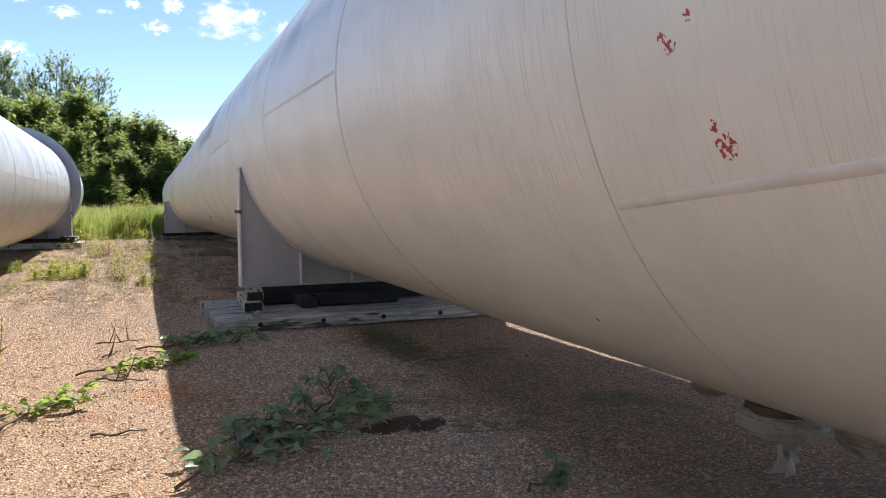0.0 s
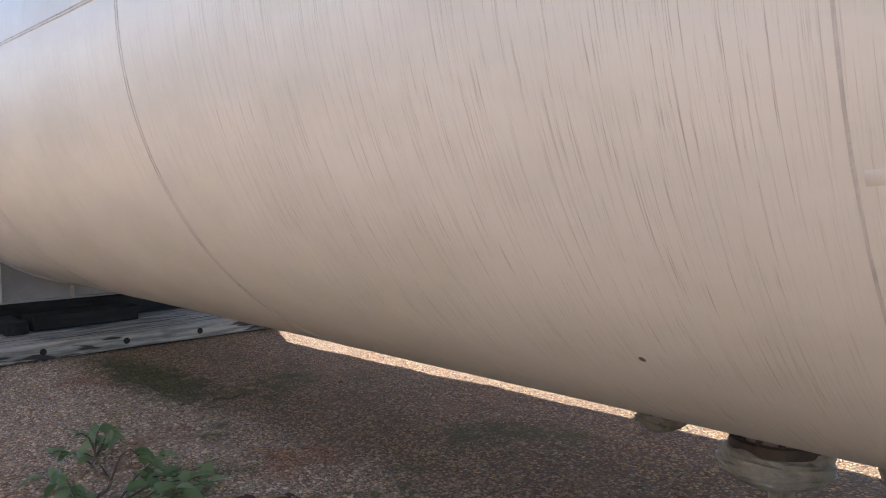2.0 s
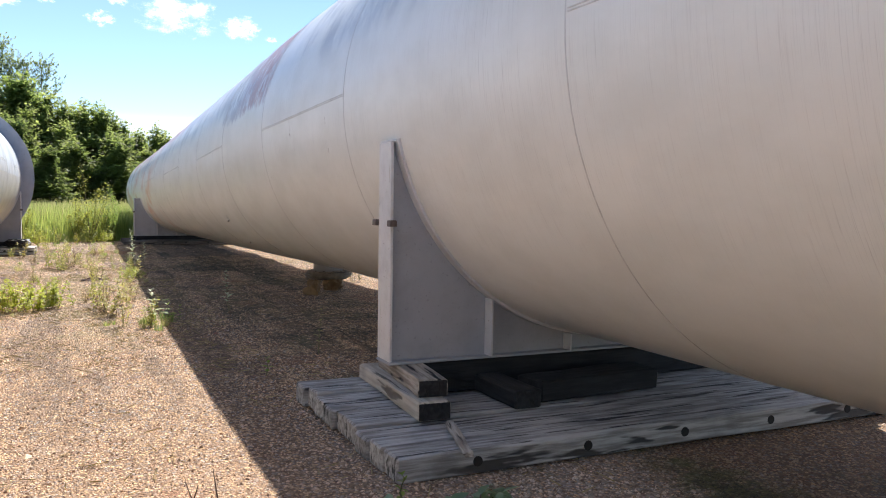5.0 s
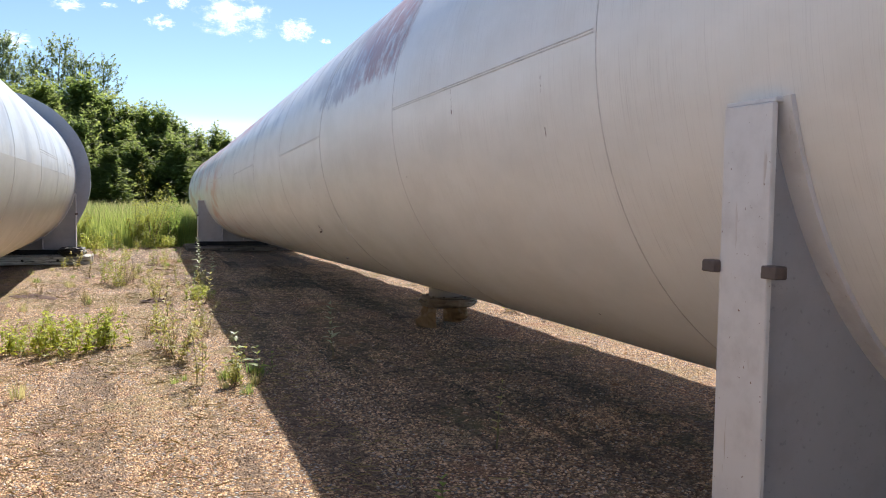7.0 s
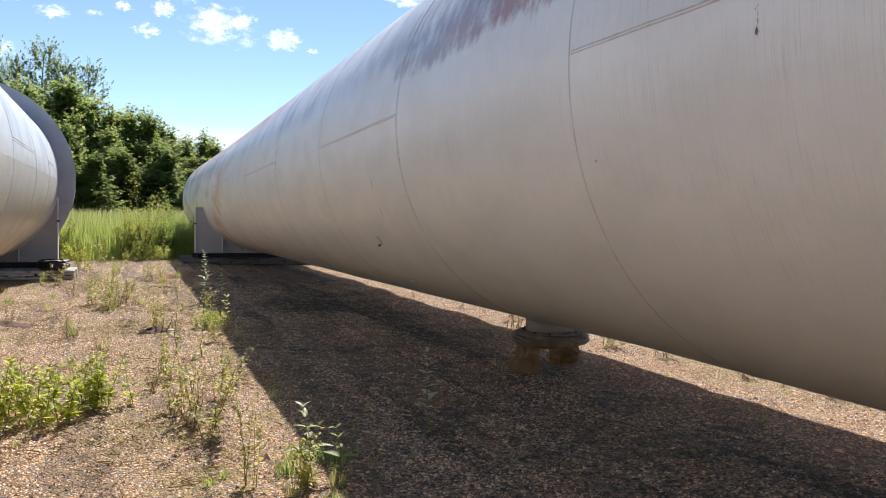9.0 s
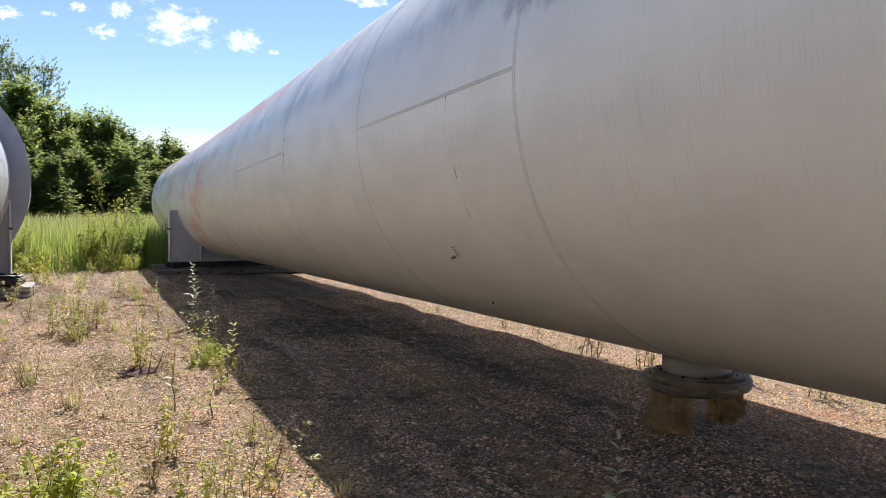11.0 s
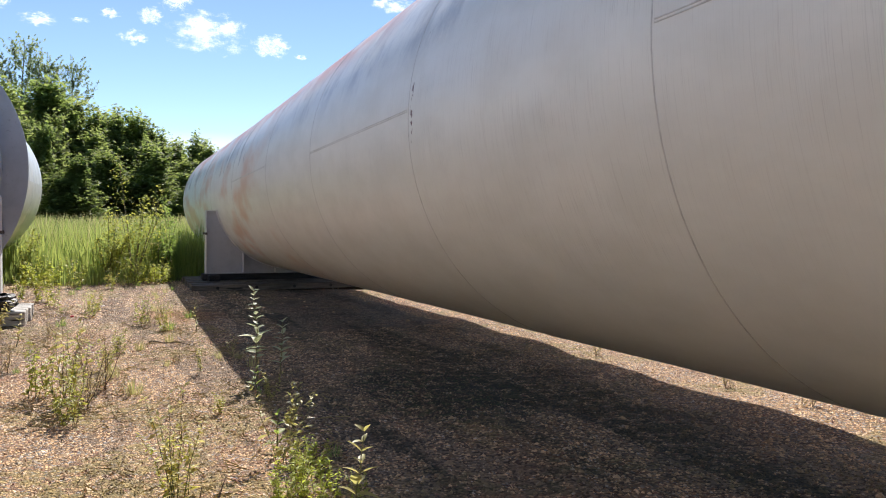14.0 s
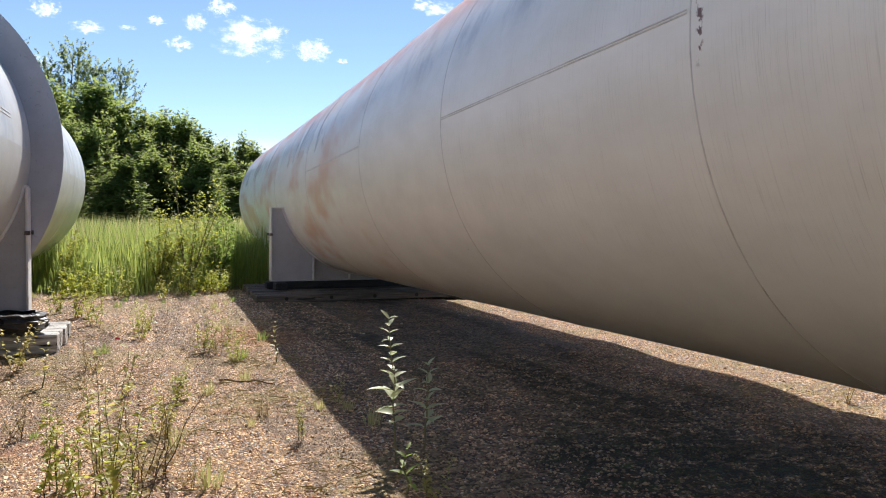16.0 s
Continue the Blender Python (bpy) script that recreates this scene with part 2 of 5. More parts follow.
def yard_patches(k, p, x, y, grain, col, amount):
    """Wheel tracks of brown soil, yellowish moss, rust and the vessel's painted shade, which lie over ground and stones
    alike.
    """
    rag = k.noise(p, 8.0, 5, 0.72)
    # brown soil along the old wheel tracks
    lane = k.noise(k.scaled(p, 1.9, 0.22), 1.0, 4, 0.6)
    m = k.math("MULTIPLY", k.math("MULTIPLY", k.step(lane, 0.50, 0.56), k.math("MULTIPLY", k.step(x, 4.0, 3.3, 0.15, 1.0), k.step(y, 10.0, 14.0, 0.15, 1.0))), k.step(rag, 0.42, 0.52, 0.05, 0.9))
    col = k.mix(k.math("MULTIPLY", m, amount), col, k.mix(grain, (0.085, 0.052, 0.03), (0.24, 0.155, 0.095)))
    # thin yellowish moss where the weeds grow
    m = k.math("MULTIPLY", k.step(y, 13.5, 16.5), k.step(k.noise(k.scaled(p, 1, 0.7, 1, (3, 6, 0)), 0.9, 5, 0.65), 0.47, 0.57))
    m = k.math("MULTIPLY", m, k.step(rag, 0.42, 0.54, 0.0, 0.8))
    col = k.mix(k.math("MULTIPLY", m, amount), col, k.mix(grain, (0.13, 0.10, 0.03), (0.38, 0.28, 0.10)))
    # red rusty soil
    m = k.step(k.noise(k.scaled(p, 1, 1, 1, (7, 3, 0)), 0.6, 4, 0.65), 0.58, 0.70)
    m = k.math("MULTIPLY", m, k.step(rag, 0.38, 0.54, 0.1, 0.8))
    col = k.mix(k.math("MULTIPLY", m, amount), col, k.mix(grain, (0.20, 0.075, 0.04), (0.42, 0.19, 0.10)))
    # moss under the near end of the vessel
    strip = k.math("MULTIPLY", k.step(x, 0.9, 2.0), k.step(x, 4.6, 3.6))
    m = k.math("MULTIPLY", strip, k.step(k.noise(k.scaled(p, 1, 1, 1, (2, 9, 0)), 0.9, 5, 0.65), 0.52, 0.62))
    m = k.math("MULTIPLY", m, k.step(rag, 0.38, 0.55, 0, 0.8))
    col = k.mix(k.math("MULTIPLY", m, amount), col, (0.10, 0.105, 0.033))
    # brown soil darkened along the vessel, whose shade is put into the colour
    shade_strip = k.math("MULTIPLY", k.step(x, 0.25, 1.2), k.math("MULTIPLY", k.step(x, 4.5, 3.5), k.step(y, 10.5, 16.0)))
    shade_strip = k.math("MULTIPLY", shade_strip, k.step(k.noise(k.scaled(p, 1, 0.6, 1, (11, 4, 0)), 0.8, 6, 0.7), 0.36, 0.52, 0.30, 0.9))
    shade_strip = k.math("MULTIPLY", shade_strip, k.step(rag, 0.36, 0.56, 0.65, 1.0))
    col = k.mix(k.math("MULTIPLY", shade_strip, 1.0 if amount == 1.0 else 0.3), col, k.mix(k.step(grain, 0.1, 0.9), (0.045, 0.032, 0.022), (0.28, 0.205, 0.15)))
    # olive moss in long strips beside the tracks
    band = k.math("MULTIPLY", k.step(k.noise(k.scaled(p, 1.5, 0.14, 1, (5, 2, 0)), 1.0, 4, 0.6), 0.50, 0.58), k.math("MULTIPLY", k.math("MULTIPLY", k.step(x, 0.7, 1.3), k.step(x, 4.0, 3.3)), k.step(y, 11.0, 15.0)))
    band = k.math("MULTIPLY", band, k.step(rag, 0.40, 0.52, 0.15, 0.9))
    col = k.mix(k.math("MULTIPLY", band, 1.0 if amount == 1.0 else 0.5), col, k.mix(grain, (0.022, 0.020, 0.009), (0.085, 0.072, 0.034)))
    # a strip of moss along a drain line before the near mat
    d = k.n("VectorMath")
    d.operation = "DISTANCE"
    k.put(d.inputs[0], k.scaled(p, 1.0, 0.30, 0.0))
    d.inputs[1].default_value = (MOSS_X, MOSS_Y * 0.30, 0)
    m = k.step(k.math("ADD", d.outputs["Value"], k.math("MULTIPLY", k.math("SUBTRACT", rag, 0.5), 0.9)), 0.42, 0.15, 0.0, 0.85)
    col = k.mix(m, col, k.mix(grain, (0.035, 0.032, 0.012), (0.12, 0.115, 0.03)))
    # rust that has run into the gravel
    for cx, cy, size in ((0.40, 6.65, 0.34), (0.62, 30.2, 0.75)):
        d = k.n("VectorMath")
        d.operation = "DISTANCE"
        k.put(d.inputs[0], k.scaled(p, 1.0, 0.6, 0.0))
        d.inputs[1].default_value = (cx, cy * 0.6, 0)
        m = k.step(k.math("ADD", d.outputs["Value"], k.math("MULTIPLY", k.math("SUBTRACT", rag, 0.5), 0.7)), size, 0.3 * size, 0.0, 0.6)
        col = k.mix(m, col, k.mix(grain, (0.20, 0.075, 0.025), (0.60, 0.29, 0.11)))
    # ragged darker blotches deepen the shade painted along the vessel
    m = k.math("MULTIPLY", shade_strip, k.step(k.noise(k.scaled(p, 1, 0.7, 1, (8, 1, 0)), 1.5, 7, 0.74), 0.53, 0.60, 0, 0.7))
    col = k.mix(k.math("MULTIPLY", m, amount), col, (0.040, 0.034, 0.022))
    # a dark wet mossy hollow
    far = k.n("VectorMath")
    far.operation = "DISTANCE"
    k.put(far.inputs[0], k.scaled(p, 1.6, 1.0, 0.0))
    far.inputs[1].default_value = (2.1 * 1.6, 24.2, 0)
    wet = k.math("ADD", far.outputs["Value"], k.math("MULTIPLY", k.noise(p, 3.0, 5, 0.7), 1.6))
    wet = k.math("MULTIPLY", k.step(wet, 2.2, 1.6), k.step(rag, 0.35, 0.5, 0.45, 0.95))
    wet = k.math("MULTIPLY", wet, 1.0 if amount == 1.0 else 0.6)
    return k.mix(wet, col, k.mix(k.step(k.noise(p, 11.0, 3), 0.5, 0.6), (0.030, 0.026, 0.016), (0.040, 0.055, 0.020)))


def gravel_material():
    k = Mat("gravel_ground", 0.93)
    p = k.pos()
    big = k.noise(p, 0.28, 4, 0.6)
    mid = k.noise(p, 1.7, 5, 0.65)
    v1 = k.voronoi(p, 48.0)
    v2 = k.voronoi(p, 105.0)
    cell = k.split(v1.outputs["Color"])
    col = k.mix(k.step(cell[0], 0.1, 0.9), (0.26, 0.13, 0.058), (0.92, 0.59, 0.31))
    col = k.mix(k.step(cell[1], 0.72, 0.8), col, (0.42, 0.39, 0.36))
    col = k.mix(k.step(cell[2], 0.85, 0.92), col, (0.30, 0.135, 0.085))
    col = k.mix(k.step(k.split(v2.outputs["Color"])[1], 0.5, 0.95, 0.0, 0.5), col, (0.20, 0.125, 0.08))
    # crevices between stones darkened, their shade put into the colour
    col = k.mix(k.step(v1.outputs["Distance"], 0.40, 0.56, 0, 0.72), col, (0.055, 0.032, 0.019))
    col = k.mix(k.step(k.noise(p, 26, 3), 0.62, 0.70, 0, 0.45), col, (0.09, 0.06, 0.04))
    # packed fine soil between the stones, and rusty, mossy or shade-toned patches
    col = k.mix(k.step(mid, 0.50, 0.72, 0, 0.55), col, (0.42, 0.275, 0.17))
    col = k.mix(k.step(k.noise(k.scaled(p, 1, 1, 1, (7, 3, 0)), 0.55, 4, 0.65), 0.60, 0.74, 0, 0.6), col, (0.30, 0.12, 0.07))
    x, y, _ = k.split(p)
    # paler crushed stone in the first stretch, the vessel's shade put into its colour
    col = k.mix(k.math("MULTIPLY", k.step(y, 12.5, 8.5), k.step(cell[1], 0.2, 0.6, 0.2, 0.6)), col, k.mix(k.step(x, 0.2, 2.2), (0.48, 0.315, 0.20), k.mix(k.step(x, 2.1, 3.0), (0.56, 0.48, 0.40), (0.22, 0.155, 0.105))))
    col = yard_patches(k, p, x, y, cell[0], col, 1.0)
    # unseen ground past the vessels, made dark and weedy to cut bounced light
    side = k.math("ABSOLUTE", k.math("SUBTRACT", x, 0.2))
    col = k.mix(k.step(k.math("ADD", side, k.math("MULTIPLY", k.noise(p, 0.9, 5, 0.7), 2.0)), 8.2, 8.9), col, k.mix(k.step(mid, 0.4, 0.6), (0.075, 0.085, 0.03), (0.17, 0.135, 0.07)))
    # soil under the grass further out
    col = k.mix(k.step(k.math("ADD", y, k.math("MULTIPLY", big, 3.0)), 37.0, 39.5), col, (0.10, 0.10, 0.045))
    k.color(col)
    h = k.math("ADD", k.math("MULTIPLY", k.step(v1.outputs["Distance"], 0.0, 0.7, 1, 0), 1.0), k.math("MULTIPLY", k.step(v2.outputs["Distance"], 0, 0.7, 1, 0), 0.45))
    k.bump(k.math("ADD", h, k.math("MULTIPLY", mid, 0.8)), 1.0, 0.010)
    return k.m


def stone_material():
    """Pinkish chippings, overlaid with the yard's patches and the shade painted along the vessel."""
    k = Mat("loose_stones", 0.6)
    r = k.geo().outputs["Random Per Island"]
    p = k.pos()
    g = k.noise(p, 120, 3)
    col = k.mix(k.step(r, 0.0, 0.75), (0.28, 0.14, 0.065), (0.96, 0.66, 0.375))
    col = k.mix(k.step(r, 0.86, 0.90), col, (0.72, 0.63, 0.53))
    col = k.mix(k.step(r, 0.93, 0.95), col, (0.30, 0.13, 0.085))
    col = k.mix(k.step(g, 0.4, 0.7, 0, 0.35), col, (0.2, 0.14, 0.11))
    x, y, _ = k.split(p)
    # near stones take the same sun and shade tones by x
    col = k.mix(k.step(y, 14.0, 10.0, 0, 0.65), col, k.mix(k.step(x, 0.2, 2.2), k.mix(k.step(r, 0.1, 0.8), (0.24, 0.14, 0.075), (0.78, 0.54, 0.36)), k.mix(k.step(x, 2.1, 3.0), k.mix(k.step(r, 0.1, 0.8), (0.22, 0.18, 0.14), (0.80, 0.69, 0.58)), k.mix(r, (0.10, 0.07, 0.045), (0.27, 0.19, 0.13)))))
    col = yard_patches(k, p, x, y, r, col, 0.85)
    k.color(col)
    return k.m


def leaf_material(name, a, b, passing=0.4, rough=0.5, glow=2.25):
    """Leaves: two greens by piece, and light let through."""
    k = Mat(name, rough)
    r = k.geo().outputs["Random Per Island"]
    o = k.n("ObjectInfo").outputs["Random"]
    g = k.noise(k.pos(), 9.0, 3)
    f = k.math("ADD", k.math("MULTIPLY", r, 0.6), k.math("MULTIPLY", o, 0.4))
    col = k.mix(f, a, b)
    col = k.mix(k.step(g, 0.45, 0.75, 0, 0.4), col, tuple(x * 0.6 for x in a))
    k.color(col)
    k.thin(k.mix(f, tuple(min(1, x * glow) for x in a), tuple(min(1, x * glow) for x in b)), passing)
    return k.m


def bark_material(name, c, d):
    k = Mat(name, 0.9)
    p = k.pos()
    g = k.noise(k.scaled(p, 6, 6, 1.5), 1.0, 5, 0.65)
    k.color(k.mix(k.step(g, 0.35, 0.7), c, d))
    k.bump(g, 0.5, 0.03)
    return k.m


def sheet_material(name, c, d, passing=0.35):
    """Torn weathered plastic wrapping."""
    k = Mat(name, 0.45)
    p = k.pos()
    g = k.noise(k.scaled(p, 7, 7, 2), 1.0, 5, 0.65)
    col = k.mix(k.step(g, 0.3, 0.7), c, d)
    k.color(col)
    k.bump(k.noise(k.scaled(p, 25, 25, 6), 1.0, 4), 0.5, 0.01)
    k.thin(col, passing)
    return k.m


PAINT_WORN = paint_material("worn_vessel_paint", True)
PAINT = paint_material("vessel_paint", False)
WELD = steel_paint("weld_bead", (0.70, 0.685, 0.655), (0.52, 0.50, 0.475), 0.5, 9)
WELD_WIDE = steel_paint("painted_weld_strip", (0.78, 0.765, 0.735), (0.66, 0.64, 0.61), 0.45, 7)
SADDLE = steel_paint("saddle_grey_paint", (0.43, 0.435, 0.455), (0.36, 0.36, 0.375), 0.5, 3)
SADDLE_LIGHT = scuffed_paint("saddle_edge_paint", (0.76, 0.755, 0.75), (0.62, 0.61, 0.60))
# ring's face is turned from the sun; that shade is in its grey
RING_SHADE = steel_paint("ring_shade_grey", (0.40, 0.42, 0.47), (0.33, 0.345, 0.38), 0.55, 2)
DARK_STEEL = steel_paint("rusty_steel", (0.13, 0.10, 0.085), (0.07, 0.05, 0.045), 0.6, 18)
TIMBER = timber_material("grey_timber", (0.64, 0.62, 0.59), (0.27, 0.25, 0.23))
TIMBER_PALE = timber_material("pale_timber", (0.52, 0.47, 0.40), (0.27, 0.23, 0.19))
TIMBER_SPLIT = timber_material("split_timber", (0.74, 0.69, 0.60), (0.46, 0.40, 0.32))
TIMBER_DARK = timber_material("dark_timber", (0.20, 0.17, 0.14), (0.085, 0.07, 0.058))
TIMBER_BLACK = timber_material("black_timber", (0.035, 0.033, 0.034), (0.014, 0.013, 0.014))
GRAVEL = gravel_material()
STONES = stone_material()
LEAF_FRESH = leaf_material("fresh_leaf", (0.11, 0.17, 0.032), (0.24, 0.29, 0.065), 0.5, 0.58)
LEAF_CUT = leaf_material("wilting_leaf", (0.055, 0.125, 0.036), (0.28, 0.36, 0.21), 0.3, 0.35)
LEAF_PALE = leaf_material("pale_leaf", (0.20, 0.20, 0.055), (0.40, 0.345, 0.13), 0.42, 0.5)
LEAF_YELLOW = leaf_material("yellow_leaf", (0.20, 0.23, 0.04), (0.36, 0.33, 0.07), 0.45)
LEAF_SILVER = leaf_material("silvery_leaf", (0.26, 0.31, 0.16), (0.50, 0.52, 0.34), 0.4, 0.5, 1.6)
LEAF_LIME = leaf_material("lime_leaf", (0.20, 0.235, 0.03), (0.37, 0.38, 0.07), 0.5, 0.55)
LEAF_DRY = leaf_material("dry_leaf", (0.22, 0.17, 0.07), (0.38, 0.30, 0.13), 0.3, 0.7)
LEAF_TREE = leaf_material("tree_leaf", (0.11, 0.155, 0.042), (0.225, 0.25, 0.075), 0.64, 0.6, 2.1)
LEAF_TALL = leaf_material("tall_tree_leaf", (0.12, 0.16, 0.065), (0.24, 0.28, 0.13), 0.55, 0.6, 1.8)
GRASS = leaf_material("reed_grass", (0.06, 0.12, 0.03), (0.30, 0.33, 0.09), 0.42, 0.55)
GRASS_SEED = leaf_material("seeding_grass", (0.20, 0.20, 0.07), (0.42, 0.37, 0.19), 0.4, 0.7)
STEM = bark_material("green_stem", (0.16, 0.17, 0.07), (0.24, 0.17, 0.09))
TWIG = bark_material("dry_twig", (0.20, 0.14, 0.10), (0.10, 0.065, 0.05))
BARK = bark_material("tree_bark", (0.22, 0.20, 0.17), (0.10, 0.085, 0.07))
WRAP = sheet_material("tan_wrap", (0.72, 0.69, 0.62), (0.45, 0.42, 0.37), 0.25)
WRAP_OLD = sheet_material("old_wrap", (0.40, 0.34, 0.26), (0.22, 0.19, 0.15), 0.2)
WRAP_BROWN = sheet_material("brown_film", (0.42, 0.27, 0.13), (0.28, 0.18, 0.09), 0.4)
BLACK_SHEET = sheet_material("black_sheet", (0.012, 0.012, 0.013), (0.022, 0.02, 0.02), 0.0)
WHITE_PAINT = steel_paint("white_ring_paint", (0.80, 0.80, 0.78), (0.65, 0.64, 0.62), 0.45, 20)
BORE_SHADE = Mat("bore_shade", 0.9).color((0.01, 0.01, 0.01)).m
PLATE = steel_paint("bare_plate", (0.74, 0.73, 0.70), (0.58, 0.56, 0.54), 0.35, 25)
HOLE_SHADE = steel_paint("hole_shade", (0.02, 0.018, 0.016), (0.035, 0.025, 0.02), 0.8, 20)
DARK_SOIL = steel_paint("dark_soil", (0.10, 0.05, 0.035), (0.05, 0.03, 0.022), 0.95, 14)
RED_BIT = Mat("red_plastic", 0.4).color((0.45, 0.02, 0.03)).m


# ---- building helpers ----
def mesh_of(name, verts, faces, mat, uvs=None, smooth=False):
    me = bpy.data.meshes.new(name)
    me.from_pydata([tuple(v) for v in verts] if not isinstance(verts, np.ndarray) else verts.tolist(), [], faces if not isinstance(faces, np.ndarray) else faces.tolist())
    me.materials.append(mat)
    if uvs is not None:
        layer = me.uv_layers.new(name="map")
        for loop in me.loops:
            layer.data[loop.index].uv = uvs[loop.vertex_index]
    if smooth:
        me.polygons.foreach_set("use_smooth", [True] * len(me.polygons))
    me.update()
    return me


def hang(name, me, parent, label="", m=None):
    """A mesh as one part under a thing or a part."""
    ob = new(name, me)
    ob.parent = parent
    if m is not None:
        ob.matrix_local = m
    if label:
        ob["label"] = label
    return ob


def base(name, x, y, z=0.0, rz=0.0, label="", category="", group=""):
    ob = new(name)
    ob.matrix_world = pose(x, y, z, 0, 0, rz)
    ob.empty_display_size = 0.1
    return tagged(ob, label, category, group)


def bm_mesh(name, bm, mat, smooth=False):
    me = bpy.data.meshes.new(name)
    bmesh.ops.recalc_face_normals(bm, faces=bm.faces[:])
    bm.to_mesh(me)
    bm.free()
    me.materials.append(mat)
    if smooth:
        me.polygons.foreach_set("use_smooth", [True] * len(me.polygons))
    return me


def block(name, sx, sy, sz, mat, bevel=0.008, wear=0.0, seed=0, cuts=0):
    """A bevelled block whose base centre is the origin, its edges knocked about by wear."""
    rng = random.Random(seed)
    bm = bmesh.new()
    bmesh.ops.create_cube(bm, size=1)
    for v in bm.verts:
        v.co = Vector((v.co.x * sx, v.co.y * sy, (v.co.z + 0.5) * sz))
    if cuts:
        long = [e for e in bm.edges if abs(e.verts[0].co.x - e.verts[1].co.x) > sx * 0.9]
        bmesh.ops.subdivide_edges(bm, edges=long, cuts=cuts)
    if bevel:
        sharp = [e for e in bm.edges if e.calc_face_angle(0) > 0.8]
        bmesh.ops.bevel(bm, geom=sharp, offset=bevel, segments=1, affect="EDGES")
    for v in bm.verts:
        v.co += Vector([rng.uniform(-wear, wear) for _ in range(3)])
        v.co.z = max(v.co.z, 0)
    return bm_mesh(name, bm, mat)


def tube(points, radii, sides=6):
    """Vertices and faces of a tapered tube along points."""
    verts, faces = [], []
    for i, p in enumerate(points):
        a, b = Vector(points[max(i - 1, 0)]), Vector(points[min(i + 1, len(points) - 1)])
        d = (b - a).normalized()
        s = d.cross(Vector((0.31, 0.87, 0.38))).normalized()
        q = d.cross(s)
        for j in range(sides):
            w = 2 * math.pi * j / sides
            verts.append(Vector(p) + (s * math.cos(w) + q * math.sin(w)) * radii[i])
    for i in range(len(points) - 1):
        for j in range(sides):
            k = (j + 1) % sides
            faces.append((i * sides + j, i * sides + k, (i + 1) * sides + k, (i + 1) * sides + j))
    faces.append(tuple(range(sides))[::-1])
    faces.append(tuple((len(points) - 1) * sides + j for j in range(sides)))
    return verts, faces


def joined(pieces):
    verts, faces = [], []
    for v, f in pieces:
        n = len(verts)
        verts += v
        faces += [tuple(i + n for i in g) for g in f]
    return verts, faces


def disc(name, r0, r1, h, mat, sides=32):
    """A thick ring or plate about the z axis, from z 0 to h."""
    verts, faces = [], []
    for r, z in ((r1, 0), (r1, h), (r0, h), (r0, 0)):
        verts += [(r * math.cos(2 * math.pi * j / sides), r * math.sin(2 * math.pi * j / sides), z) for j in range(sides)]
    for i in range(4):
        for j in range(sides):
            k = (j + 1) % sides
            n = (i + 1) % 4
            faces.append((i * sides + j, i * sides + k, n * sides + k, n * sides + j))
    return mesh_of(name, verts, faces, mat)


# ---- ground ----
def spaced(lo, hi, fine, far):
    out, s = [], fine
    inner = list(np.arange(lo, hi + 1e-6, fine))
    a = lo
    while a > -far:
        s *= 1.35
        a -= s
        out.append(a)
    b, s, tail = hi, fine, []
    while b < far:
        s *= 1.35
        b += s
        tail.append(b)
    return out[::-1] + inner + tail


def ground_height(x, y):
    h = 0.020 * noise.noise((x * 0.45, y * 0.30, 1.0)) + 0.012 * noise.noise((x * 1.6, y * 1.6, 4.0)) + 0.005 * noise.noise((x * 6, y * 6, 8.0))
    lane = min(max((y - 12.0) / 4.0, 0.0), 1.0)
    h += 0.022 * lane * noise.noise((x * 2.1, y * 0.10, 6.0)) + 0.010 * lane * noise.noise((x * 3.0, y * 2.2, 2.0))
    beyond = min(max((x - 3.1) / 1.1, 0.0), 1.0) * min(max((y - 19.5) / 3.0, 0.0), 1.0)
    h += 0.085 * beyond * noise.noise((x * 0.5, y * 0.62, 11.0))
    return h - 0.008


xs, ys = spaced(-7.0, 7.0, 0.10, 2500), spaced(-3.0, 40.0, 0.10, 2500)
verts = [(x, y, ground_height(x, y)) for y in ys for x in xs]
W = len(xs)
faces = [(j * W + i, j * W + i + 1, (j + 1) * W + i + 1, (j + 1) * W + i) for j in range(len(ys) - 1) for i in range(W - 1)]
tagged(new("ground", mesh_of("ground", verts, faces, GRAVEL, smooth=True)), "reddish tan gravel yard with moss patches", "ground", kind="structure")

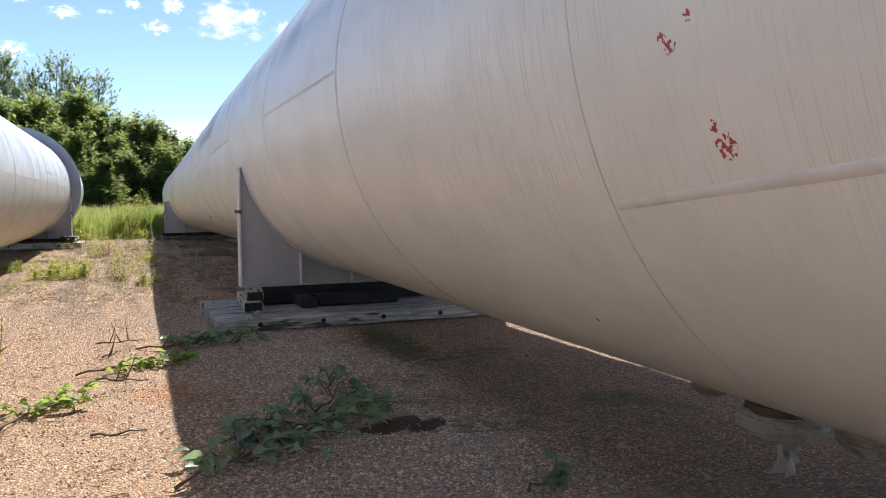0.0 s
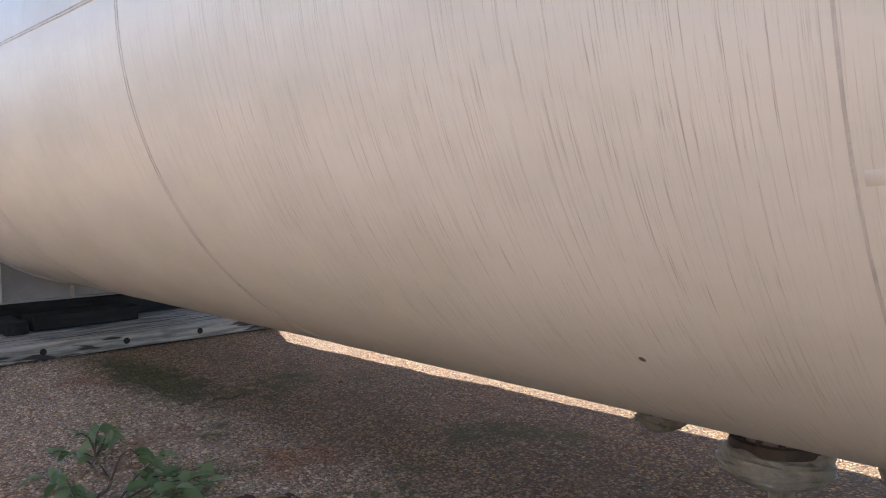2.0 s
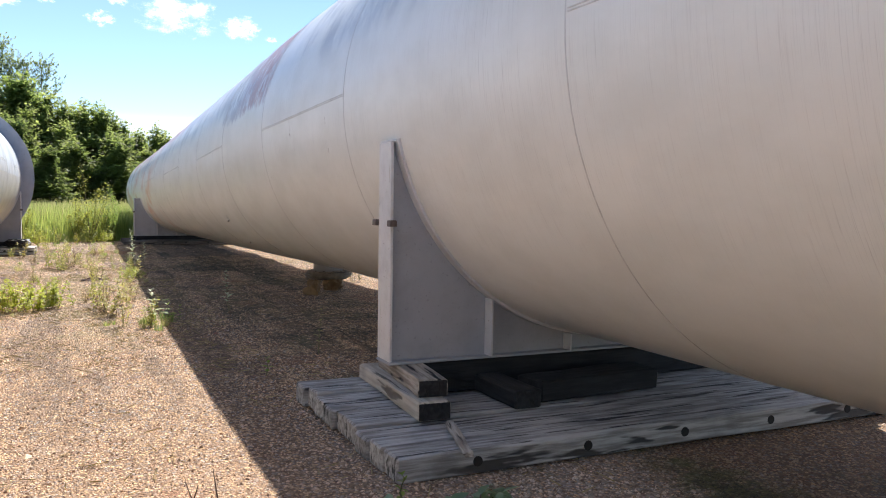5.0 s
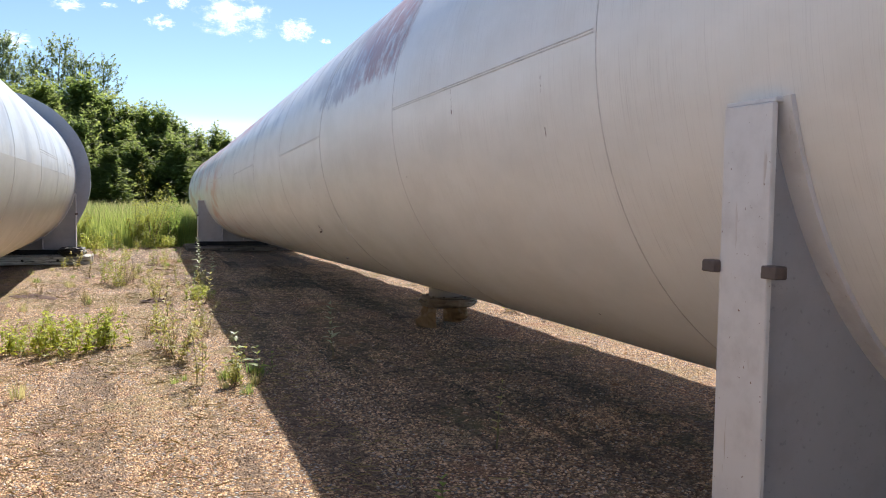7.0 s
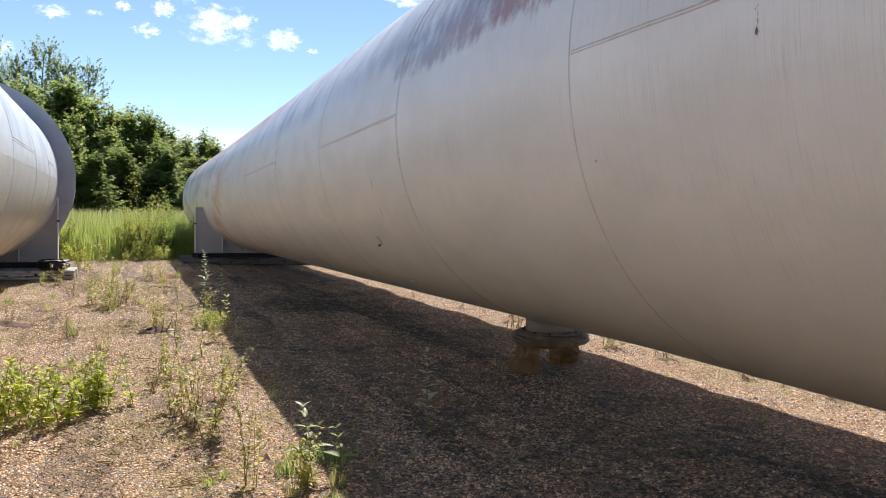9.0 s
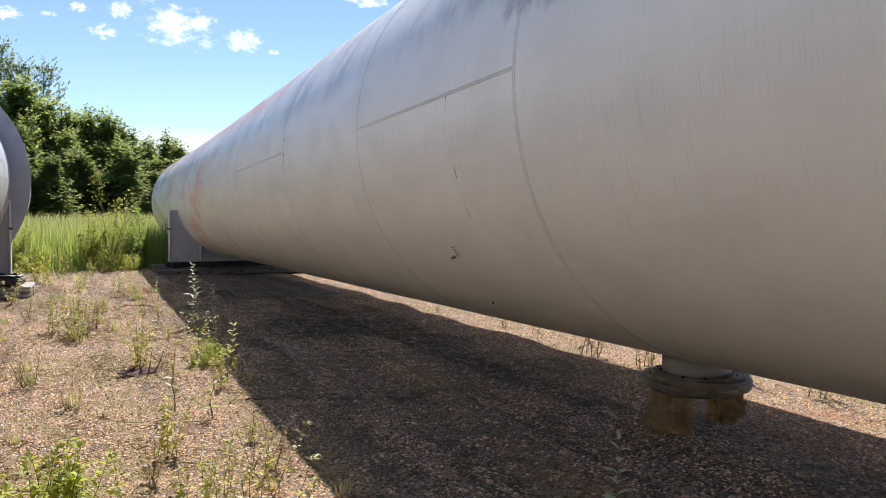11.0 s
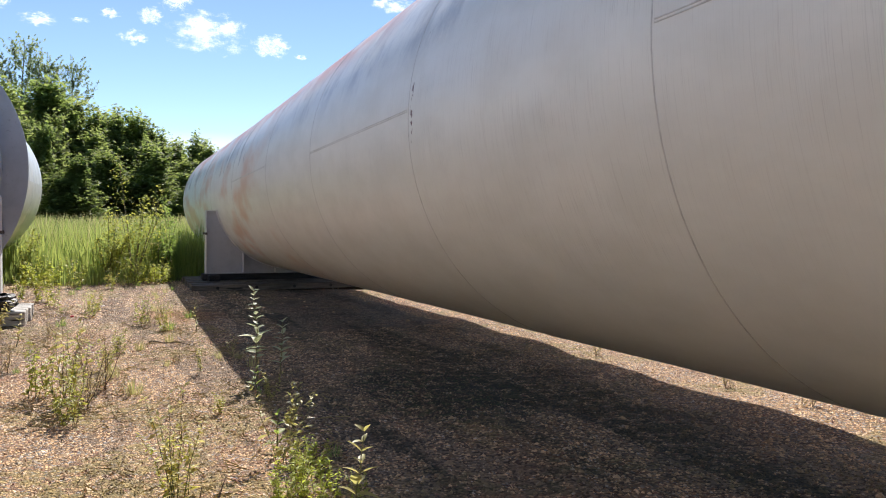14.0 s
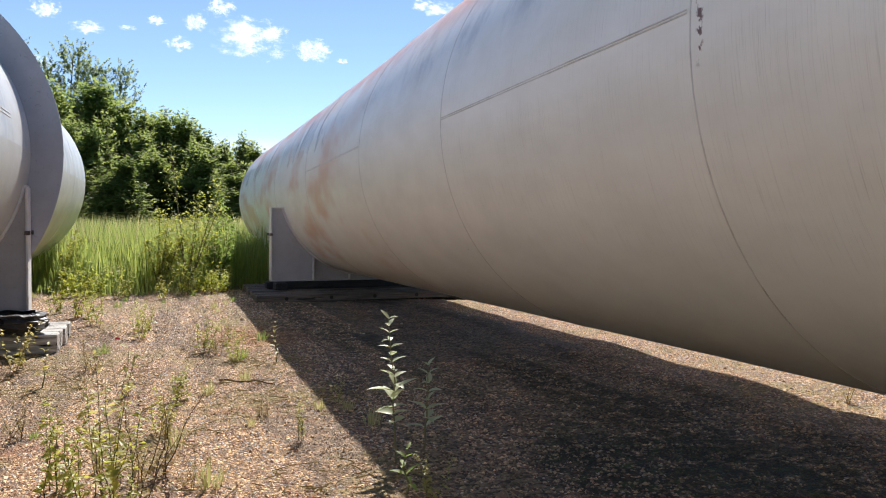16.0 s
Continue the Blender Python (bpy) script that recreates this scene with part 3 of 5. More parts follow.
# ---- clouds, far beyond the trees ----
def cloud_material(solid):
    k = Mat("cloud_white" if not solid else "cloud_bank_white")
    uv = k.uv()
    x, y, _ = k.split(uv)
    rnd = k.n("ObjectInfo").outputs["Random"]
    off = k.n("VectorMath")
    off.operation = "ADD"
    k.put(off.inputs[0], k.scaled(uv, 1.0, 0.8))
    k.put(off.inputs[1], k.math("MULTIPLY", rnd, 40.0))
    puff = k.noise(off.outputs[0], 2.3 if not solid else 0.8, 10, 0.70)
    if solid:
        a = k.math("MULTIPLY", k.step(y, 1.0, 0.75), k.math("ADD", k.math("MULTIPLY", puff, 0.5), 0.42))
    else:
        r = k.math("ADD", k.math("MULTIPLY", x, x), k.math("MULTIPLY", y, y))
        a = k.step(k.math("SUBTRACT", k.math("MULTIPLY", puff, 3.4), k.math("ADD", k.math("MULTIPLY", r, 0.9), 1.12)), 0.0, 1.25)
    em, tr, mx = k.n("Emission"), k.n("BsdfTransparent"), k.n("MixShader")
    em.inputs[0].default_value = (1.0, 0.985, 0.97, 1) if not solid else (0.86, 0.93, 1.0, 1)
    em.inputs[1].default_value = CLOUD_GLOW if not solid else 0.62
    k.put(mx.inputs[0], a)
    k.t.links.new(tr.outputs[0], mx.inputs[1])
    k.t.links.new(em.outputs[0], mx.inputs[2])
    k.t.links.new(mx.outputs[0], k.t.nodes["Material Output"].inputs[0])
    return k.m


CLOUD_GLOW = 0.9
CLOUD, BANK = cloud_material(False), cloud_material(True)


def cloud(x, z, w, h, mat=CLOUD):
    me = mesh_of("cloud", [(-w, 0, -h), (w, 0, -h), (w, 0, h), (-w, 0, h)], [(0, 1, 2, 3)], mat, [(-1, -1), (1, -1), (1, 1), (-1, 1)])
    ob = new("backdrop_cloud", me)
    ob.location = (x, 2000, z)
    tagged(ob, "small white fair-weather cloud in the blue sky", "cloud", kind="structure")


for x, z, w, h in ((235, 430, 120, 62), (384, 412, 62, 36), (72, 402, 40, 22), (108, 456, 36, 26), (-208, 458, 40, 28), (-123, 425, 44, 20),
                   (700, 548, 75, 30), (165, 495, 45, 28), (-228, 335, 60, 24), (20, 452, 30, 14), (455, 392, 20, 9), (-40, 430, 26, 8)):
    cloud(x, z, w, h)
cloud(500, 60, 1500, 142, BANK)


# ---- the vessels ----
STATIONS = (-4, 2, 9, 16, 23, 34, 42)
RADII = (1.87, 1.881, 1.882, 1.81, 1.725, 1.581, 1.50)
HEIGHTS = (2.335, 2.366, 2.405, 2.35, 2.18, 1.935, 1.80)


def vessel_at(y):
    return 3.461 - 0.007 * y, float(np.interp(y, STATIONS, HEIGHTS)), float(np.interp(y, STATIONS, RADII))


def left_at(y):
    return -3.45, 2.05, 1.735


SEG = 112


def on_shell(at, y, deg, lift=0.0):
    xc, zc, r = at(y)
    a = radians(deg)
    return Vector((xc - (r + lift) * math.cos(a), y, zc + (r + lift) * math.sin(a)))


def course_mesh(at, y0, y1, mat, o):
    """One rolled shell plate, y0 to y1, seam at the far side; a few mm of wobble as rolled steel has."""
    n, verts, uvs, faces = 7, [], [], []
    for i in range(n + 1):
        y = y0 + (y1 - y0) * i / n
        for j in range(SEG + 1):
            d = -180 + 360 * j / SEG
            lift = 0.004 * noise.noise((y * 0.8, d * 0.03, 3.3)) if 0 < i < n else 0
            verts.append(on_shell(at, y, d, lift) - o)
            uvs.append((y, arc_deg(d)))
    for i in range(n):
        for j in range(SEG):
            a = i * (SEG + 1) + j
            faces.append((a, a + 1, a + SEG + 2, a + SEG + 1))
    return mesh_of("shell_course", verts, faces, mat, uvs, True)


def head_mesh(at, y, way, mat, o):
    """A dished end."""
    xc, zc, r = at(y)
    verts, uvs, faces, n = [], [], [], 12
    for i in range(n + 1):
        w = 0.5 * math.pi * i / n
        for j in range(SEG + 1):
            d = -180 + 360 * j / SEG
            a, rr = radians(d), max(r * math.cos(w), 0.002)
            verts.append(Vector((xc - rr * math.cos(a), y + way * 0.5 * r * math.sin(w), zc + rr * math.sin(a))) - o)
            uvs.append((y + way * 0.5 * r * math.sin(w), arc_deg(d)))
    for i in range(n):
        for j in range(SEG):
            a = i * (SEG + 1) + j
            faces.append((a, a + 1, a + SEG + 2, a + SEG + 1))
    return mesh_of("dished_head", verts, faces, mat, uvs, True)


def girth_weld(at, y, o, half=0.0055, high=0.0032, mat=None):
    prof = ((-half, -0.002), (-half * 0.6, high * 0.8), (0, high), (half * 0.6, high * 0.8), (half, -0.002))
    verts, faces = [], []
    n = len(prof)
    for j in range(SEG):
        d = -180 + 360 * j / SEG
        for dy, up in prof:
            rip = 0.0015 * noise.noise((d * 0.9, y, dy * 40))
            verts.append(on_shell(at, y + dy + rip, d, up) - o)
    for j in range(SEG):
        k = (j + 1) % SEG
        for i in range(n - 1):
            faces.append((j * n + i, j * n + i + 1, k * n + i + 1, k * n + i))
    return mesh_of("girth_weld", verts, faces, mat or WELD, None, True)


def long_weld(at, y0, y1, deg, o, half=0.018, high=0.006, mat=None, deg_end=None):
    n, verts, faces = 24, [], []
    prof = ((-half, -0.002), (-half * 0.7, high), (half * 0.7, high), (half, -0.002))
    for i in range(n + 1):
        y = y0 + (y1 - y0) * i / n
        r = at(y)[2]
        turn = 0 if deg_end is None else (deg_end - deg) * i / n
        for dv, up in prof:
            verts.append(on_shell(at, y, deg + turn + math.degrees((dv + 0.002 * noise.noise((y * 3, dv, 0))) / r), up) - o)
    for i in range(n):
        for j in range(3):
            faces.append((i * 4 + j, i * 4 + j + 1, i * 4 + j + 5, i * 4 + j + 4))
    return mesh_of("long_weld", verts, faces, mat or WELD, None, True)


TWIN_SEAMS = (5.48, 17.88)


def vessel(at, seams, y0, y1, mat, bars, label, group):
    xc, zc, r = at(y0)
    o = Vector((xc, y0, 0.0))
    thing = base("pressure_vessel", *o, label=label, category="pressure vessel", group=group)
    edges = [y0, *seams, y1]
    for a, b in zip(edges, edges[1:]):
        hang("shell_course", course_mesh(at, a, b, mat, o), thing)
    for y in edges:
        if y in TWIN_SEAMS and mat is PAINT_WORN:
            for dy in (-0.012, 0.012):
                hang("girth_weld", girth_weld(at, y + dy, o, 0.0042, 0.003, WELD), thing, "one of two thin weld beads round the shell")
            continue
        hang("girth_weld", girth_weld(at, y, o, mat=WELD if mat is PAINT_WORN else WELD_WIDE), thing, "thin grey weld bead round the shell")
    hang("dished_head", head_mesh(at, y0, -1, mat, o), thing)
    hang("dished_head", head_mesh(at, y1, 1, mat, o), thing)
    for a, b, d in bars:
        # twin beads of a welded closing strip
        for s in (-0.24, 0.24):
            hang("long_weld", long_weld(at, a, b, d + s + 1.0, o, 0.0042, 0.0035, None, d + s), thing, "straight grey weld bead along the shell")
    return thing, o


SEAMS = (-7.0, -4.0, -0.85, 2.32, 5.48, 8.63, 11.93, 15.09, 17.88, 20.68, 23.51, 26.58, 29.21, 32.47, 35.6, 38.7)
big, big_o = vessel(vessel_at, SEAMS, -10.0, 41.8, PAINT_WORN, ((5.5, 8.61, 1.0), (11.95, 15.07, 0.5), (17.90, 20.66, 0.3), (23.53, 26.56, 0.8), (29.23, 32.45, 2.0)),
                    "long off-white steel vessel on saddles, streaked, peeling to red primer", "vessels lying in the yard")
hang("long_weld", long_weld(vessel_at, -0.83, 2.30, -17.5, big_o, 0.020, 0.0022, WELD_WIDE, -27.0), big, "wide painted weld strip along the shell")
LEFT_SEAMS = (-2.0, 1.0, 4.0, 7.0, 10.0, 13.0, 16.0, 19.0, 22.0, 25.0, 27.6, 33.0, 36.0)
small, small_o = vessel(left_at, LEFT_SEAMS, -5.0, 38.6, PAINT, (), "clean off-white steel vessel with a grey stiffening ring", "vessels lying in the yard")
for a, b in ((22.02, 24.98), (27.62, 29.2)):
    for s in (-0.6, 0.6):
        hang("long_weld", long_weld(left_at, a, b, 180 - 8 + s, small_o, 0.005, 0.004), small, "straight grey weld bead along the shell")


def stiffener(y, r0, r1, thick):
    """A flat plate ring standing on the shell."""
    xc, zc, _ = left_at(y)
    bm = bmesh.new()
    n = 96
    loops = []
    for r, dy in ((r0, 0), (r1, 0), (r1, thick), (r0, thick)):
        loops.append([bm.verts.new((xc + r * math.cos(2 * math.pi * j / n) - small_o.x, y + dy - small_o.y, zc + r * math.sin(2 * math.pi * j / n))) for j in range(n)])
    for i in range(4):
        A, B = loops[i], loops[(i + 1) % 4]
        for j in range(n):
            bm.faces.new((A[j], A[(j + 1) % n], B[(j + 1) % n], B[j]))
    return bm_mesh("stiffening_ring", bm, RING_SHADE)


hang("stiffening_ring", stiffener(30.45, 1.73, 2.06, 0.03), small, "wide flat grey plate ring round the shell")


# nozzles, stubs and plates of the large vessel
def neck(parent, y, r, length, flange_r, o, names="nozzle"):
    xc, zc, R = vessel_at(y)
    top = zc - R
    noz = hang(names, mesh_of(names, *tube([(0, 0, 0.06), (0, 0, -length)], [r, r], 28), SADDLE, smooth=True), parent, "grey painted pipe nozzle under the shell", pose(xc - o.x, y - o.y, top))
    hang("flange", disc("flange", 0.0, flange_r, 0.045, DARK_STEEL), noz, "dark steel flange", pose(0, 0, -length - 0.01))
    hang("blind_flange", disc("blind_flange", 0.0, flange_r * 0.98, 0.04, SADDLE), noz, "", pose(0, 0, -length - 0.058))
    bolt = disc("flange_bolt", 0.0, 0.014, 0.13, DARK_STEEL, 6)
    for i in range(12):
        a = 2 * math.pi * i / 12
        hang("flange_bolt", bolt, noz, "", pose(flange_r * 0.86 * math.cos(a), flange_r * 0.86 * math.sin(a), -length - 0.075))
    return noz, xc, top


def crumpled(name, r, h, mat, seed, flare=0.25, turns=44, rows=12, part_of=1.0):
    """A creased skirt of sheet, hanging from z 0 to -h, with a little thickness and a ragged hem."""
    verts, faces = [], []
    for layer in (0.0, -0.006):
        for i in range(rows + 1):
            for j in range(turns):
                a = 2 * math.pi * part_of * j / (turns - 1 if part_of < 1 else turns)
                k = i / rows
                q = noise.noise((math.cos(a) * 2.2 + seed, math.sin(a) * 2.2, k * 1.8))
                q2 = noise.noise((math.cos(a) * 7 + seed, math.sin(a) * 7, k * 5))
                rr = r * (1 + flare * math.sin(k * 2.6) * (0.5 + 0.5 * q)) + 0.11 * q * k + 0.045 * q2 * (0.4 + k) + layer
                z = -h * k * (1 + 0.25 * noise.noise((math.cos(a) * 1.7, math.sin(a) * 1.7, seed)))
                verts.append((rr * math.cos(a), rr * math.sin(a), z + 0.015 * q2))
    n = (rows + 1) * turns
    last = turns - 1 if part_of < 1 else turns
    for i in range(rows):
        for j in range(last):
            a, b = i * turns + j, i * turns + (j + 1) % turns
            faces += [(a, b, b + turns, a + turns), (n + a + turns, n + b + turns, n + b, n + a)]
    return mesh_of(name, verts, faces, mat, None, False)


def wrapped_band(name, r, h, mat, seed):
    """A bulging, creased bundle of sheet tied round a flange."""
    verts, faces, turns, rows = [], [], 56, 14
    for i in range(rows + 1):
        k = i / rows
        for j in range(turns):
            a = 2 * math.pi * j / turns
            fold = noise.noise((math.cos(a) * 1.5 + seed, math.sin(a) * 1.5, k * 9 + a * 0.4))
            fine = noise.noise((math.cos(a) * 6 + seed, math.sin(a) * 6, k * 16))
            rr = r * (0.72 + 0.34 * math.sin(math.pi * min(1, k * 1.02)) ** 0.6) + 0.045 * fold + 0.018 * fine
            verts.append((rr * math.cos(a), rr * math.sin(a), -h * k + 0.03 * fold))
    for i in range(rows):
        for j in range(turns):
            b = (j + 1) % turns
            faces.append((i * turns + j, i * turns + b, (i + 1) * turns + b, (i + 1) * turns + j))
    faces.append(tuple(rows * turns + j for j in range(turns)))
    return mesh_of(name, verts, faces, mat, None, False)


noz, nx, nz = neck(big, 18.32, 0.24, 0.16, 0.33, big_o)
hang("torn_wrap", wrapped_band("torn_wrap", 0.36, 0.15, WRAP_OLD, 5.0), noz, "torn tan plastic wrapping", pose(0, 0, -0.11))
hang("hanging_film", crumpled("hanging_film", 0.29, 0.34, WRAP_BROWN, 9.0, 0.25, 26, 10, 0.36), noz, "brown torn plastic film hanging down", pose(0, 0, -0.20, 0, 0, 95))
hang("hanging_film", crumpled("hanging_film", 0.30, 0.22, WRAP_BROWN, 14.0, 0.2, 16, 8, 0.16), noz, "brown torn plastic film hanging down", pose(0, 0, -0.20, 0, 0, 240))
noz, nx, nz = neck(big, 3.22, 0.16, 0.10, 0.20, big_o)
hang("wrap", wrapped_band("wrap", 0.225, 0.16, WRAP, 3.0), noz, "creased tan plastic wrapping", pose(0, 0, -0.09))
hang("wrap_tail", crumpled("wrap_tail", 0.045, 0.20, WRAP, 7.0, 0.2, 16, 8), noz, "tail of tan plastic wrapping", pose(0.03, 0, -0.25))
noz, nx, nz = neck(big, 3.79, 0.06, 0.06, 0.085, big_o)
hang("wrap", wrapped_band("wrap", 0.105, 0.09, WRAP, 8.0), noz, "creased tan plastic wrapping", pose(0, 0, -0.055))
noz, nx, nz = neck(big, 2.62, 0.10, 0.05, 0.14, big_o)
hang("wrap", wrapped_band("wrap", 0.17, 0.13, WRAP, 12.0), noz, "creased tan plastic wrapping", pose(0, 0, -0.04))


def shell_frame(at, y, deg, o):
    """Local pose on the shell: z points out of it, x along the vessel."""
    a = radians(deg)
    zdir = Vector((-math.cos(a), 0, math.sin(a)))
    xdir = Vector((0, 1, 0))
    ydir = zdir.cross(xdir)
    m = Matrix((xdir, ydir, zdir)).transposed().to_4x4()
    m.translation = on_shell(at, y, deg) - o
    return m


stub_at = on_shell(vessel_at, 19.50, -56.0, -0.02) - big_o
stub = hang("pipe_stub", disc("pipe_stub", 0.0135, 0.022, 0.062, WHITE_PAINT, 24), big, "short open pipe stub with white rim", pose(*stub_at, 0, -97, 24))
# solid black plug; the bore's shade is put into its colour
hang("inside", disc("inside", 0.0, 0.0140, 0.053, BORE_SHADE, 16), stub, "black plug with the bore's shade in its colour")
plate = hang("name_plate", block("name_plate", 0.065, 0.105, 0.010, PLATE, 0.003), big, "small bare metal name plate with lines of writing", shell_frame(vessel_at, 19.31, -35.7, big_o))
for i in range(4):
    hang("writing_line", block("writing_line", 0.050 - 0.008 * (i % 2), 0.005, 0.002, DARK_STEEL, 0), plate, "", pose(0, -0.039 + 0.026 * i, 0.011))
hang("lug", block("lug", 0.036, 0.020, 0.03, DARK_STEEL, 0.004), big, "small dark welded lug", shell_frame(vessel_at, 19.41, -37.6, big_o))
stub = hang("drain_pipe", mesh_of("drain_pipe", *tube([(0, 0, 0.05), (0, 0, -0.34)], [0.022, 0.022], 10), DARK_STEEL, smooth=True), big, "thin dark drain pipe", pose(vessel_at(18.75)[0] - big_o.x + 0.12, 18.75 - big_o.y, vessel_at(18.75)[1] - vessel_at(18.75)[2]))


# ---- saddles ----
def saddle(at, y, post_x, z0, z_top, side, label):
    """A steel cradle under a vessel: web plate cut to the shell, end flanges, arc plate, ribs, base plate, clips.
    side: the sign of x of the end flange that faces the aisle."""
    xc, zc, r = at(y)
    o = Vector((xc, y, z0))
    thing = base("saddle", *o, label=label, category="vessel saddle", group="saddles under the vessels")
    half = abs(post_x - xc)
    H = z_top - z0
    rr = r + 0.022
    # web
    n, top, bot = 40, [], []
    for i in range(n + 1):
        x = -half + 2 * half * i / n
        z = zc - math.sqrt(max(rr * rr - x * x, 0)) - z0 if abs(x) < rr else H
        top.append((x, min(z, H)))
    bm = bmesh.new()
    grids = []
    for yy in (-0.008, 0.008):
        grids.append(([bm.verts.new((x, yy, 0)) for x, z in top], [bm.verts.new((x, yy, max(z, 0.012))) for x, z in top]))
    for k in (0, 1):
        for i in range(n):
            q = (grids[k][0][i], grids[k][0][i + 1], grids[k][1][i + 1], grids[k][1][i])
            bm.faces.new(q if k == 0 else q[::-1])
    for i in range(n):
        bm.faces.new((grids[0][1][i], grids[0][1][i + 1], grids[1][1][i + 1], grids[1][1][i]))
    hang("web_plate", bm_mesh("web_plate", bm, SADDLE), thing)
    # arc plate that carries the shell
    a_end = math.degrees(math.asin(min(0.98, (zc - (z_top + 0.02)) / rr)))
    verts, faces, m = [], [], 48
    for i in range(m + 1):
        a = radians(a_end + (180 - 2 * a_end) * i / m)
        for q, yy in ((rr - 0.020, -0.10), (rr, -0.10), (rr, 0.12), (rr - 0.020, 0.12)):
            verts.append((-q * math.cos(a), yy, zc - z0 - q * math.sin(a)))
    for i in range(m):
        for j in range(4):
            k = (j + 1) % 4
            faces.append((i * 4 + j, i * 4 + k, i * 4 + 4 + k, i * 4 + 4 + j))
    faces += [(0, 1, 2, 3), (m * 4 + 3, m * 4 + 2, m * 4 + 1, m * 4)]
    hang("arc_plate", mesh_of("arc_plate", verts, faces, SADDLE_LIGHT), thing, "curved bearing plate against the shell")
    for s in (-1, 1):
        post = hang("end_flange", block("end_flange", 0.022, 0.24, H, SADDLE_LIGHT, 0.004, 0.0012, 3), thing, "pale upright end flange, scuffed", pose(s * (half + 0.012), 0.055, 0))
        reach = math.sqrt(max(rr * rr - (zc - z_top) ** 2, 0))
        gap = max(half - reach, 0.0) + 0.05
        hang("cap", block("cap", gap, 0.24, 0.016, SADDLE_LIGHT, 0.003), post, "", pose(-s * gap * 0.45, 0, H + 0.001))
        for yy, sy in ((0.15, 1), (-0.15, -1)):
            hang("clip", block("clip", 0.05, 0.075, 0.045, DARK_STEEL, 0.005, 0.001, 5), post, "rusty brown clip", pose(s * 0.012, yy, H * 0.62))
    for x in (-half * 0.58, -half * 0.20, half * 0.20, half * 0.58):
        h = zc - math.sqrt(rr * rr - x * x) - z0 - 0.01
        if h > 0.02:
            hang("rib", block("rib", 0.016, 0.11, h, SADDLE_LIGHT, 0.002), thing, "upright stiffening rib", pose(x, -0.062, 0))
            hang("rib", block("rib", 0.016, 0.11, h, SADDLE_LIGHT, 0.002), thing, "upright stiffening rib", pose(x, 0.062, 0))
    hang("base_plate", block("base_plate", 2 * half + 0.06, 0.26, 0.018, SADDLE, 0.003), thing, "", pose(0, 0.05, -0.019))
    return thing


saddle(vessel_at, 10.84, 1.53, 0.405, 1.97, -1, "grey painted steel saddle under the streaked vessel")
saddle(vessel_at, 34.93, 1.50, 0.265, 1.52, -1, "grey painted steel saddle near the reeds")
saddle(left_at, 30.25, -1.74, 0.33, 1.66, 1, "grey painted steel saddle under the clean vessel")


# ---- timber mats and cribbing ----
def timber_mat(x0, x1, y0, rows, width, z, label, seed, wood=None):
    rng = random.Random(seed)
    thing = base("timber_mat", (x0 + x1) / 2, y0, 0, label=label, category="timber mat", group="timber mats under saddles")
    for i in range(rows):
        L = x1 - x0 + rng.uniform(-0.035, 0.015)
        me = block("timber", L, width - 0.012, z + rng.uniform(-0.012, 0.006), wood or TIMBER, 0.012, 0.005, seed * 50 + i, 9)
        t = hang("timber", me, thing, "", pose(rng.uniform(-0.012, 0.012), width * (i + 0.5), 0, 0, rng.uniform(-0.4, 0.4), rng.uniform(-0.25, 0.25)))
        if i == 0:
            for k in range(1, 6):
                # no recess: a black disc carries the bolt hole's shade as colour
                hang("bolt_hole", mesh_of("bolt_hole", *tube([(0, 0.01, 0), (0, -0.006, 0)], [0.035, 0.030], 12), HOLE_SHADE), t, "black disc that stands for a bolt hole's shade", pose(-L / 2 + L * (k - 0.35) / 5.6, -width / 2 + 0.006, z * 0.52))
    return thing


timber_mat(1.05, 5.35, 9.50, 9, 0.229, 0.145, "weathered grey timber mat on gravel", 1)
timber_mat(1.10, 5.2, 33.7, 9, 0.235, 0.12, "dark weathered timber mat beside the reeds", 2, TIMBER_DARK)
timber_mat(-5.55, -1.36, 29.45, 5, 0.245, 0.19, "weathered grey timber mat with black sheet on it", 3)


def beam(x, y, z, L, w, h, rz, mat, label, seed):
    ob = new("timber_block", block("timber_block", L, w, h, mat, 0.012, 0.006, seed, 5))
    ob.matrix_world = pose(x, y, z, 0, 0, rz)
    return tagged(ob, label, "timber block", "cribbing timbers")


# near saddle
low = beam(1.61, 10.81, 0.147, 1.36, 0.23, 0.118, 87, TIMBER_SPLIT, "pale split cribbing timber with a blackened end", 11)
hang("end_grain", block("end_grain", 0.006, 0.215, 0.108, TIMBER_BLACK, 0.001), low, "blackened end grain", pose(-0.684, 0, 0.004))
high = beam(1.67, 10.78, 0.268, 1.06, 0.21, 0.116, 84, TIMBER_PALE, "brown split cribbing timber under the saddle", 12)
hang("end_grain", block("end_grain", 0.006, 0.192, 0.106, TIMBER_BLACK, 0.001), high, "blackened end grain", pose(-0.535, 0, 0.004))
beam(2.30, 10.68, 0.147, 1.05, 0.21, 0.125, 89, TIMBER_BLACK, "black tarred timber on the mat", 14)
# dark beams whose black also puts the shade of the gap into colour
beam(3.52, 10.90, 0.147, 3.5, 0.24, 0.236, 0, TIMBER_BLACK, "long black beam under the saddle", 15)
beam(3.00, 10.45, 0.147, 1.1, 0.30, 0.15, 4, TIMBER_BLACK, "black timber toned as the saddle's shade", 16)
beam(1.52, 9.66, 0.150, 0.66, 0.06, 0.035, 74, TIMBER_PALE, "pale broken board on the mat", 17)
# far saddle
beam(1.60, 34.85, 0.122, 0.8, 0.20, 0.122, 90, TIMBER_BLACK, "dark cribbing timber under the saddle", 21)
